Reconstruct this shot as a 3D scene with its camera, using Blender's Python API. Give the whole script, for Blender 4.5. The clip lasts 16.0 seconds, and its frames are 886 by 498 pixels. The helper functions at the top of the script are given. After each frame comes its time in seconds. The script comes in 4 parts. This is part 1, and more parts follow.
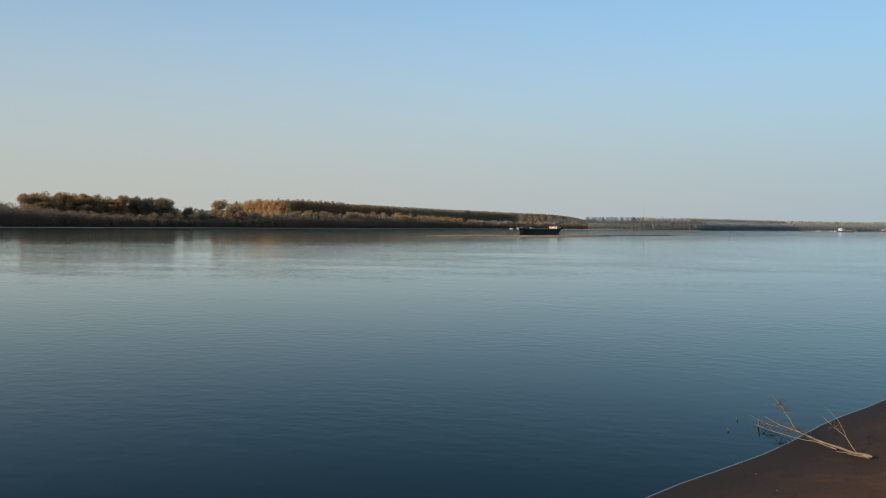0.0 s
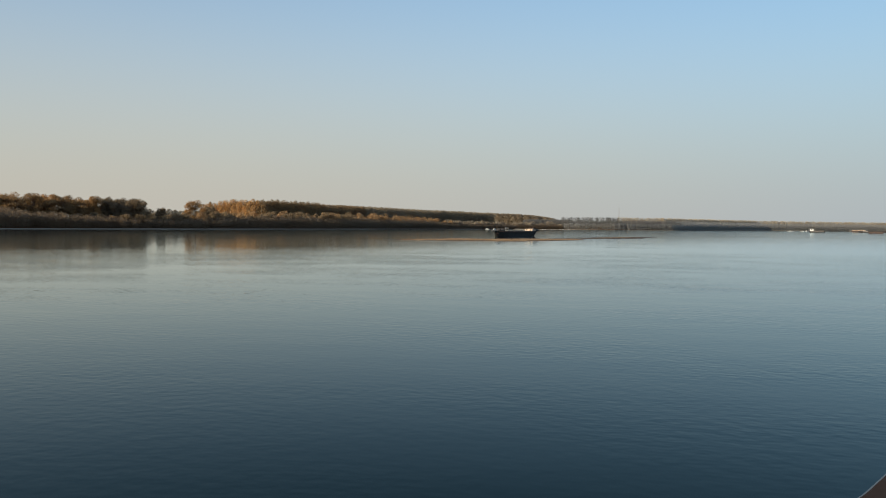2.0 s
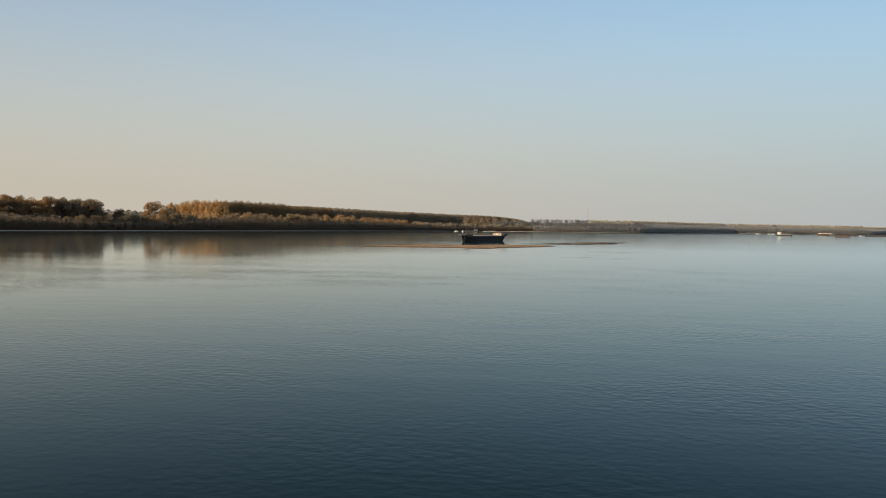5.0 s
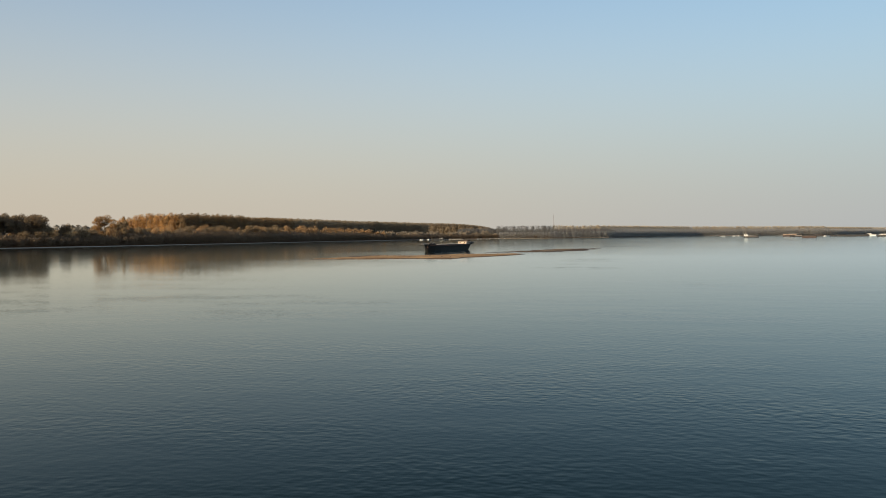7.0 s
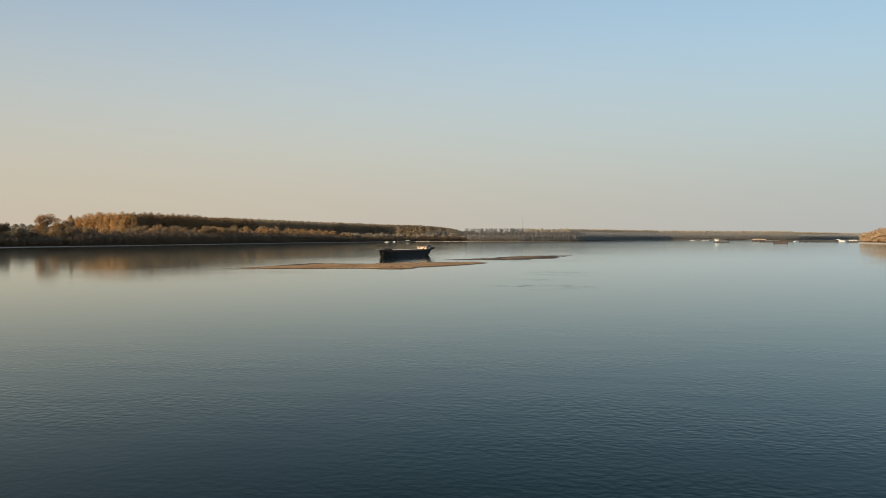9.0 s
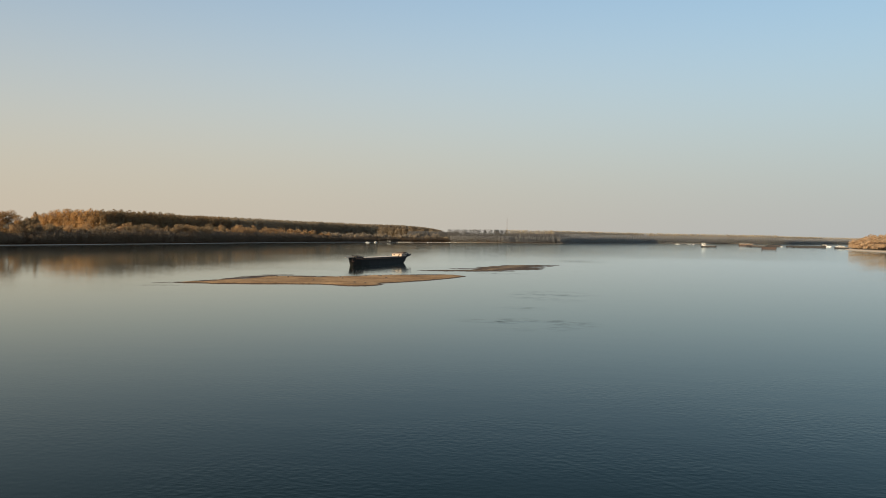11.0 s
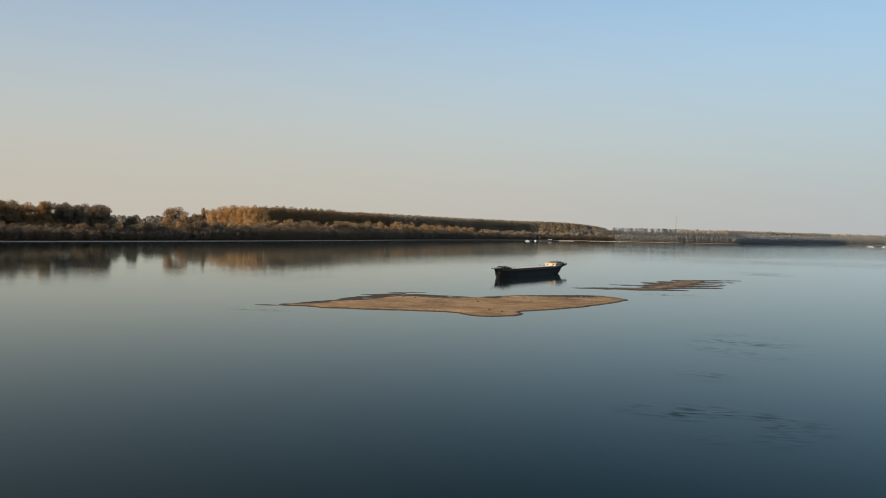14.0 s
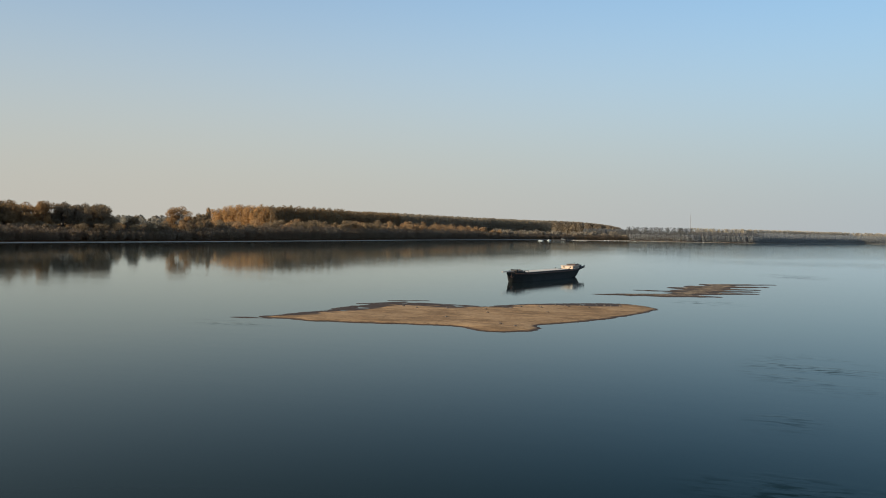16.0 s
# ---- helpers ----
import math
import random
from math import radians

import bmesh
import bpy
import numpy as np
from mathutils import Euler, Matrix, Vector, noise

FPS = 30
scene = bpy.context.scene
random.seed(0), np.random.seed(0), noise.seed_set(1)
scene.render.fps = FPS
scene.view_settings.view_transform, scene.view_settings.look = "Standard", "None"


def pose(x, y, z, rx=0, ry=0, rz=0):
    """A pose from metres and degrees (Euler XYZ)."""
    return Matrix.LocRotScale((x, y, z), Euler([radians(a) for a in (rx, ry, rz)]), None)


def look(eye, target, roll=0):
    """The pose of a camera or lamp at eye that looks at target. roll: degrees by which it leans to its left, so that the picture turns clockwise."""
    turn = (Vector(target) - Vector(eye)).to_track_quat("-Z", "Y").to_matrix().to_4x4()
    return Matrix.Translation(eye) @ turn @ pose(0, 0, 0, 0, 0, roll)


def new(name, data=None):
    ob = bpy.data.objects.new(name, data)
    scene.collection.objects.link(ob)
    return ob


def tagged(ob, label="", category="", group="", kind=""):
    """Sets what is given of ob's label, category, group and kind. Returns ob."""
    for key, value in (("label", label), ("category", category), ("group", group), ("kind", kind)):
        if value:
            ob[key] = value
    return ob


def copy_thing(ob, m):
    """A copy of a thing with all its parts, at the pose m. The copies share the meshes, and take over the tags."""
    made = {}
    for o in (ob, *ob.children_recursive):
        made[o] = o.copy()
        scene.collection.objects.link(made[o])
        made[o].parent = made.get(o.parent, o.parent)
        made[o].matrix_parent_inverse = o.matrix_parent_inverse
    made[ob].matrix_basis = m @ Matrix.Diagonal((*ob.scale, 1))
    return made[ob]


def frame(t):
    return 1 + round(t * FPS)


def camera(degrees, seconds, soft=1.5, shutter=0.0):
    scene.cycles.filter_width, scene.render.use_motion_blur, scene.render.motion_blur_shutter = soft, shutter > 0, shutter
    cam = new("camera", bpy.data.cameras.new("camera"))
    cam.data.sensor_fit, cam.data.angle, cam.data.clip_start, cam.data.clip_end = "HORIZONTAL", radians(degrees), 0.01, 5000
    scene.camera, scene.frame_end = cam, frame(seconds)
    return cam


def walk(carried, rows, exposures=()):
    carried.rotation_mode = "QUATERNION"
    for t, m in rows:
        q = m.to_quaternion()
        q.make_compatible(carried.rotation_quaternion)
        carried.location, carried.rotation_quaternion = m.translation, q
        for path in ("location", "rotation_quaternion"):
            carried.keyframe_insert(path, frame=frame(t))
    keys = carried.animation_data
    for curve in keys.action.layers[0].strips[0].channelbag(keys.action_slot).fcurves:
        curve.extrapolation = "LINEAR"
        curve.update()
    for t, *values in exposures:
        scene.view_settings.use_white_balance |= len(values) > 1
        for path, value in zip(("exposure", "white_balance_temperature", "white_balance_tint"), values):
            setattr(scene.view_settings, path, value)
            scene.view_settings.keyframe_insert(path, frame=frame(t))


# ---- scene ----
cam = camera(55.6, 16.0, soft=1.0)
EXPOSURE = [(0, 0.54, 5080, -3), (0.5, 0.54, 5220, -2), (1, 0.55, 5350, -1), (2, 0.55, 5500, 0), (3.5, 0.55, 5660, 1), (7, 0.58, 6000, 3), (9.5, 0.58, 6130, 3), (12.5, 0.58, 6000, 3), (13, 0.58, 5870, 2), (14, 0.57, 5620, 2), (16, 0.57, 5350, 0)]
PATH = [
    (0, (0.695, 8.223, 2.992), (0.266, 10.175, 2.938), 0.5),
    (0.5, (0.71, 8.318, 3.266), (0.295, 10.274, 3.212), 0.4),
    (1, (0.702, 8.327, 3.354), (0.304, 10.286, 3.3), 0.4),
    (1.5, (0.745, 8.829, 3.892), (0.359, 10.791, 3.836), 0.4),
    (2, (0.87, 9.52, 4.34), (0.496, 11.484, 4.285), 0.5),
    (2.5, (0.51, 10.0, 4.83), (0.149, 11.967, 4.775), 0.5),
    (3, (0.24, 10.62, 5.143), (-0.108, 12.589, 5.088), 0.5),
    (3.5, (0.31, 11.688, 5.289), (-0.028, 13.658, 5.233), 0.6),
    (4, (0.34, 14.664, 5.584), (0.011, 16.636, 5.521), 0.7),
    (4.2, (0.345, 16.292, 5.645), (0.024, 18.265, 5.583), 0.9),
    (6.3, (-1.31, 35.736, 5.95), (-1.567, 37.719, 5.915), -0.3),
    (6.5, (-1.425, 37.957, 5.863), (-1.673, 39.941, 5.83), -0.4),
    (7, (-1.31, 44.296, 5.885), (-1.534, 46.283, 5.853), -0.5),
    (7.5, (-0.99, 51.47, 6.149), (-1.192, 53.459, 6.116), -0.5),
    (8, (-0.622, 58.427, 6.117), (-0.805, 60.418, 6.083), -0.3),
    (8.5, (-0.283, 65.532, 6.602), (-0.449, 67.525, 6.57), -0.2),
    (9, (0.04, 72.356, 7.125), (-0.112, 74.35, 7.096), -0.0),
    (9.5, (0.082, 78.938, 7.768), (-0.059, 80.933, 7.739), 0.1),
    (9.7, (0.076, 81.375, 7.849), (-0.058, 83.37, 7.82), 0.1),
    (11.8, (1.429, 106.356, 11.242), (1.317, 108.353, 11.209), 0.9),
    (12, (1.481, 108.592, 11.519), (1.35, 110.587, 11.485), 0.9),
    (12.5, (1.423, 114.084, 12.544), (1.102, 116.058, 12.508), 0.5),
    (13, (1.178, 119.198, 13.467), (0.699, 121.139, 13.432), 1.2),
    (13.5, (0.999, 124.042, 13.617), (0.511, 125.981, 13.574), 1.3),
    (14, (0.301, 128.352, 13.636), (-0.195, 130.289, 13.586), 1.4),
    (14.5, (-0.318, 132.696, 13.676), (-0.828, 134.629, 13.622), 1.5),
    (15, (-1.309, 137.149, 13.748), (-1.829, 139.079, 13.692), 1.5),
    (15.5, (-2.466, 141.988, 13.773), (-2.989, 143.917, 13.716), 1.5),
    (16, (-3.293, 146.946, 13.83), (-3.817, 148.876, 13.778), 1.3),
]
walk(cam, [(t, look(eye, target, roll)) for t, eye, target, roll in PATH], EXPOSURE)

# ---- world, sun, light ----
SUN_AZ, SUN_EL = math.atan2(-0.61, -0.79), radians(16.0)      # the sun stands low, behind the viewer's left shoulder
world = bpy.data.worlds.new("sky")
scene.world = world
world.use_nodes = True
wt = world.node_tree
sky = wt.nodes.new("ShaderNodeTexSky")
sky.sky_type = "NISHITA"
sky.sun_disc = False
sky.sun_elevation, sky.sun_rotation = SUN_EL, SUN_AZ
sky.altitude, sky.air_density, sky.dust_density, sky.ozone_density = 50, 1.0, 0.6, 2.0
# a band of autumn haze lies over the horizon: warmer towards the sun, thinning out with height
co = wt.nodes.new("ShaderNodeTexCoord")
xyz = wt.nodes.new("ShaderNodeSeparateXYZ")
wt.links.new(co.outputs["Generated"], xyz.inputs[0])


def sky_range(sock, lo, hi, a, b):
    n = wt.nodes.new("ShaderNodeMapRange")
    n.interpolation_type = "SMOOTHSTEP"
    for k, v in zip((1, 2, 3, 4), (lo, hi, a, b)):
        n.inputs[k].default_value = v
    wt.links.new(sock, n.inputs[0])
    return n.outputs[0]


def sky_mix(fac, a, b):
    n = wt.nodes.new("ShaderNodeMix")
    n.data_type = "RGBA"
    for sock, v in ((n.inputs[0], fac), (n.inputs[6], a), (n.inputs[7], b)):
        if hasattr(v, "links"):
            wt.links.new(v, sock)
        else:
            sock.default_value = (*v, 1.0)
    return n.outputs[2]


haze = sky_mix(sky_range(xyz.outputs["X"], -0.65, 0.85, 0.0, 1.0), (2.92, 2.33, 1.82), (2.14, 2.13, 2.17))
thin = wt.nodes.new("ShaderNodeVectorMath")
thin.operation = "MULTIPLY"
wt.links.new(sky.outputs[0], thin.inputs[0])
clear = sky_mix(sky_range(xyz.outputs["X"], -0.65, 0.6, 0.0, 1.0), (0.87, 0.90, 0.875), (0.69, 0.735, 0.70))
wt.links.new(clear, thin.inputs[1])
air = sky_mix(sky_range(xyz.outputs["Z"], 0.0, 0.36, 0.97, 0.25), thin.outputs[0], haze)
wt.nodes["Background"].inputs["Strength"].default_value = 0.14
wt.links.new(air, wt.nodes["Background"].inputs["Color"])

sun_data = bpy.data.lights.new("sun", "SUN")
sun_data.energy, sun_data.angle, sun_data.color = 4.3, radians(0.6), (1.0, 0.72, 0.45)
sun = new("sun", sun_data)
sun.matrix_world = look((math.sin(SUN_AZ) * math.cos(SUN_EL) * 50, math.cos(SUN_AZ) * math.cos(SUN_EL) * 50, math.sin(SUN_EL) * 50), (0, 0, 0))


# ---- materials ----
def mat(name, rough=0.7, metal=0.0):
    m = bpy.data.materials.new(name)
    m.use_nodes = True
    b = m.node_tree.nodes["Principled BSDF"]
    b.inputs["Roughness"].default_value, b.inputs["Metallic"].default_value = rough, metal
    return m, m.node_tree, b


def node(nt, kind, **values):
    n = nt.nodes.new(kind)
    for key, value in values.items():
        n.inputs[key.replace("_", " ")].default_value = value
    return n


def noise_tex(nt, scale, detail=3.0, rough=0.55, stretch=None, space="Object"):
    co = nt.nodes.new("ShaderNodeTexCoord")
    n = node(nt, "ShaderNodeTexNoise", Scale=scale, Detail=detail, Roughness=rough)
    src = co.outputs[space]
    if stretch:
        mp = nt.nodes.new("ShaderNodeMapping")
        mp.inputs["Scale"].default_value = stretch
        nt.links.new(src, mp.inputs["Vector"])
        src = mp.outputs["Vector"]
    nt.links.new(src, n.inputs["Vector"])
    return n


def ramp(nt, fac, stops):
    r = nt.nodes.new("ShaderNodeValToRGB")
    e = r.color_ramp.elements
    while len(e) < len(stops):
        e.new(0.5)
    for k, (pos, col) in zip(e, stops):
        k.position, k.color = pos, (*col, 1.0)
    nt.links.new(fac, r.inputs["Fac"])
    return r


def mixed(nt, fac, a, b, blend="MIX"):
    mx = nt.nodes.new("ShaderNodeMix")
    mx.data_type, mx.blend_type = "RGBA", blend
    for sock, v in ((mx.inputs[0], fac), (mx.inputs[6], a), (mx.inputs[7], b)):
        if hasattr(v, "links"):
            nt.links.new(v, sock)
        elif isinstance(v, (int, float)):
            sock.default_value = v
        else:
            sock.default_value = (*v, 1.0)
    return mx.outputs[2]


def maths(nt, op, a, b=None, clamp=False):
    n = nt.nodes.new("ShaderNodeMath")
    n.operation, n.use_clamp = op, clamp
    for sock, v in zip(n.inputs, (a, b)):
        if v is None:
            continue
        if hasattr(v, "links"):
            nt.links.new(v, sock)
        else:
            sock.default_value = v
    return n.outputs[0]


def bump(nt, bsdf, height, strength, distance):
    bp = node(nt, "ShaderNodeBump", Strength=strength, Distance=distance)
    nt.links.new(height, bp.inputs["Height"])
    nt.links.new(bp.outputs[0], bsdf.inputs["Normal"])
    return bp


def plain(name, colour, rough=0.7, metal=0.0, grain=2.0, vary=0.35, relief=0.0, gloss=0.5):
    """A surface of one colour with stains and grain at two scales."""
    m, nt, b = mat(name, rough, metal)
    b.inputs["Specular IOR Level"].default_value = gloss
    big, small = noise_tex(nt, grain, 4), noise_tex(nt, grain * 9, 3)
    dark = tuple(c * (1 - vary) for c in colour)
    c = mixed(nt, big.outputs[0], dark, tuple(min(1, c * (1 + vary * 0.5)) for c in colour))
    c = mixed(nt, 0.35, c, ramp(nt, small.outputs[0], [(0.3, (0.55, 0.55, 0.55)), (0.7, (1, 1, 1))]).outputs[0], "MULTIPLY")
    nt.links.new(c, b.inputs["Base Color"])
    if relief:
        bump(nt, b, small.outputs[0], 0.5, relief)
    return m


def foliage(name, low, mid, high, place=0.09, through_=0.35):
    """Leaves: the tone wanders from tree to tree and from leaf to leaf; some light passes through."""
    m, nt, b = mat(name, 0.75)
    b.inputs["Specular IOR Level"].default_value = 0.15
    geo = nt.nodes.new("ShaderNodeNewGeometry")
    info = nt.nodes.new("ShaderNodeObjectInfo")
    pos = node(nt, "ShaderNodeTexNoise", Scale=place, Detail=2.0)
    nt.links.new(geo.outputs["Position"], pos.inputs["Vector"])
    tone = maths(nt, "ADD", maths(nt, "MULTIPLY", pos.outputs[0], 0.87), maths(nt, "MULTIPLY", geo.outputs["Random Per Island"], 0.10))
    tone = maths(nt, "ADD", tone, maths(nt, "MULTIPLY", maths(nt, "SUBTRACT", info.outputs["Random"], 0.5), 0.25))
    r = ramp(nt, tone, [(0.25, low), (0.5, mid), (0.78, high)])
    nt.links.new(r.outputs[0], b.inputs["Base Color"])
    tr = nt.nodes.new("ShaderNodeBsdfTranslucent")
    nt.links.new(r.outputs[0], tr.inputs["Color"])
    mx = nt.nodes.new("ShaderNodeMixShader")
    mx.inputs[0].default_value = through_
    nt.links.new(b.outputs[0], mx.inputs[1])
    nt.links.new(tr.outputs[0], mx.inputs[2])
    nt.links.new(mx.outputs[0], nt.nodes["Material Output"].inputs["Surface"])
    return m


def water_material():
    """Slow river water: a dark, silt-laden body under a smooth mirror, with fine ripples, wind-roughened lanes and a
    few boils of current.
    """
    m, nt, b = mat("river_water", 0.6)
    b.inputs["Specular IOR Level"].default_value = 0.0
    geo = nt.nodes.new("ShaderNodeNewGeometry")
    p = geo.outputs["Position"]

    def waves(scale, stretch, detail):
        mp = nt.nodes.new("ShaderNodeMapping")
        mp.inputs["Scale"].default_value = stretch
        mp.inputs["Rotation"].default_value = (0, 0, radians(8))
        nt.links.new(p, mp.inputs["Vector"])
        n = node(nt, "ShaderNodeTexNoise", Scale=scale, Detail=detail, Roughness=0.5)
        nt.links.new(mp.outputs[0], n.inputs["Vector"])
        return n.outputs[0]

    lanes = ramp(nt, waves(0.012, (0.35, 1.0, 1.0), 3.0), [(0.40, (0.25, 0.25, 0.25)), (0.62, (1, 1, 1))]).outputs[0]
    gusts = ramp(nt, waves(0.13, (0.6, 1.0, 1.0), 2.0), [(0.38, (0.35, 0.35, 0.35)), (0.62, (1, 1, 1))]).outputs[0]
    fine = maths(nt, "MULTIPLY", maths(nt, "MULTIPLY", waves(2.8, (0.8, 1.0, 1.0), 1.0), gusts), 0.62)
    fine = maths(nt, "ADD", fine, maths(nt, "MULTIPLY", waves(0.42, (0.62, 1.0, 1.0), 2.0), 0.5))
    # boils: rough patches where the current turns over
    boil = None
    for cx, cy, rx, ry, force in ((5.0, 193.0, 9.0, 9.0, 0.9), (11.5, 238.0, 9.0, 15.0, 0.85), (4.5, 214.0, 4.5, 6.0, 0.5), (36.0, 444.0, 13.0, 20.0, 1.3), (-62.0, 251.0, 9.0, 4.0, 0.8), (4.0, 321.0, 9.0, 9.0, 0.9)):
        v = nt.nodes.new("ShaderNodeVectorMath")
        v.operation = "SUBTRACT"
        nt.links.new(p, v.inputs[0])
        v.inputs[1].default_value = (cx, cy, 0)
        s = nt.nodes.new("ShaderNodeVectorMath")
        s.operation = "DIVIDE"
        nt.links.new(v.outputs[0], s.inputs[0])
        s.inputs[1].default_value = (rx, ry, 1)
        ln = nt.nodes.new("ShaderNodeVectorMath")
        ln.operation = "LENGTH"
        nt.links.new(s.outputs[0], ln.inputs[0])
        one = maths(nt, "MULTIPLY", maths(nt, "SUBTRACT", 1.0, ln.outputs["Value"], True), force)
        boil = one if boil is None else maths(nt, "MAXIMUM", boil, one)
    patch = ramp(nt, waves(0.22, (0.5, 1.0, 1.0), 3.0), [(0.44, (0, 0, 0)), (0.58, (1, 1, 1))]).outputs[0]
    boil = maths(nt, "MULTIPLY", boil, patch)
    rough_water = maths(nt, "MULTIPLY", maths(nt, "MULTIPLY", waves(1.3, (0.35, 1.0, 1.0), 3.0), boil), 0.34)
    # the open water off the near bank is livelier than the slack water round the sandbars
    sep = nt.nodes.new("ShaderNodeSeparateXYZ")
    nt.links.new(p, sep.inputs[0])
    slack = node(nt, "ShaderNodeMapRange")
    for key, v in (("From Min", 95.0), ("From Max", 165.0), ("To Min", 1.0), ("To Max", 0.17)):
        slack.inputs[key].default_value = v
    nt.links.new(sep.outputs["Y"], slack.inputs["Value"])
    lee = node(nt, "ShaderNodeMapRange")                       # and calm again right under the bank
    for key, v in (("From Min", 14.0), ("From Max", 42.0), ("To Min", 0.35), ("To Max", 1.1)):
        lee.inputs[key].default_value = v
    nt.links.new(sep.outputs["Y"], lee.inputs["Value"])
    # the broad reach upstream lies open to the wind; the water under the wooded bank stays slack
    reach = node(nt, "ShaderNodeMapRange")
    reach.inputs["From Min"].default_value, reach.inputs["From Max"].default_value = 420.0, 900.0
    nt.links.new(sep.outputs["Y"], reach.inputs["Value"])
    off_bank = node(nt, "ShaderNodeMapRange")
    off_bank.inputs["From Min"].default_value, off_bank.inputs["From Max"].default_value = -60.0, 150.0
    nt.links.new(sep.outputs["X"], off_bank.inputs["Value"])
    open_water = maths(nt, "MULTIPLY", reach.outputs[0], off_bank.outputs[0])
    calm = maths(nt, "ADD", maths(nt, "MULTIPLY", slack.outputs[0], lee.outputs[0]), maths(nt, "MULTIPLY", open_water, 0.9))
    h = maths(nt, "ADD", maths(nt, "MULTIPLY", maths(nt, "MULTIPLY", fine, lanes), calm), rough_water)
    bp = bump(nt, b, h, 1.0, 0.062)
    facing = node(nt, "ShaderNodeLayerWeight", Blend=0.5)
    nt.links.new(bp.outputs[0], facing.inputs["Normal"])
    flat = node(nt, "ShaderNodeLayerWeight", Blend=0.5)
    facet = nt.nodes.new("ShaderNodeMix")
    nt.links.new(open_water, facet.inputs[0])
    nt.links.new(facing.outputs["Facing"], facet.inputs[2])
    nt.links.new(flat.outputs["Facing"], facet.inputs[3])
    mirror = node(nt, "ShaderNodeBsdfGlossy", Roughness=0.055)
    nt.links.new(bp.outputs[0], mirror.inputs["Normal"])
    both = nt.nodes.new("ShaderNodeMixShader")
    # dark dashes of the boils, painted by a noise mask that cuts the reflection
    dash = ramp(nt, waves(1.5, (0.34, 1.0, 1.0), 4.0), [(0.50, (0, 0, 0)), (0.60, (1, 1, 1))]).outputs[0]
    dash = maths(nt, "SUBTRACT", 1.0, maths(nt, "MULTIPLY", maths(nt, "MULTIPLY", dash, boil), 0.95), True)
    gloss = maths(nt, "MULTIPLY", maths(nt, "POWER", facet.outputs[0], 9.0), 1.27, True)
    nt.links.new(maths(nt, "MULTIPLY", gloss, dash), both.inputs[0])
    nt.links.new(b.outputs[0], both.inputs[1])
    nt.links.new(mirror.outputs[0], both.inputs[2])
    nt.links.new(both.outputs[0], nt.nodes["Material Output"].inputs["Surface"])
    silt = ramp(nt, waves(0.02, (1, 1, 1), 3.0), [(0.3, (0.0030, 0.0100, 0.0102)), (0.7, (0.0042, 0.0130, 0.0132))])
    near_blue = node(nt, "ShaderNodeMapRange")                     # bluer body off the near bank, painting in reflected sky
    for key, v in (("From Min", 16.0), ("From Max", 100.0), ("To Min", 1.0), ("To Max", 0.0)):
        near_blue.inputs[key].default_value = v
    nt.links.new(sep.outputs["Y"], near_blue.inputs["Value"])
    beyond_bars = node(nt, "ShaderNodeMapRange")                     # body painted browner beyond the bars, to match the barge's dark reflection
    for key, v in (("From Min", 230.0), ("From Max", 340.0)):
        beyond_bars.inputs[key].default_value = v
    nt.links.new(sep.outputs["Y"], beyond_bars.inputs["Value"])
    brown = node(nt, "ShaderNodeMapRange")                     # warm tone painted towards the wooded bank, for the warm sky reflected there
    for key, v in (("From Min", -3.0), ("From Max", -70.0)):
        brown.inputs[key].default_value = v
    nt.links.new(sep.outputs["X"], brown.inputs["Value"])
    warm_body = mixed(nt, brown.outputs[0], silt.outputs[0], (0.038, 0.040, 0.028))
    # the mirror's own colour is tinted the same way, cool to warm
    nt.links.new(mixed(nt, brown.outputs[0], (0.852, 0.955, 1.0), (0.905, 0.96, 0.935)), mirror.inputs["Color"])
    body = mixed(nt, beyond_bars.outputs[0], warm_body, (0.013, 0.016, 0.015))
    nt.links.new(mixed(nt, near_blue.outputs[0], body, (0.0062, 0.0155, 0.0195)), b.inputs["Base Color"])
    return m


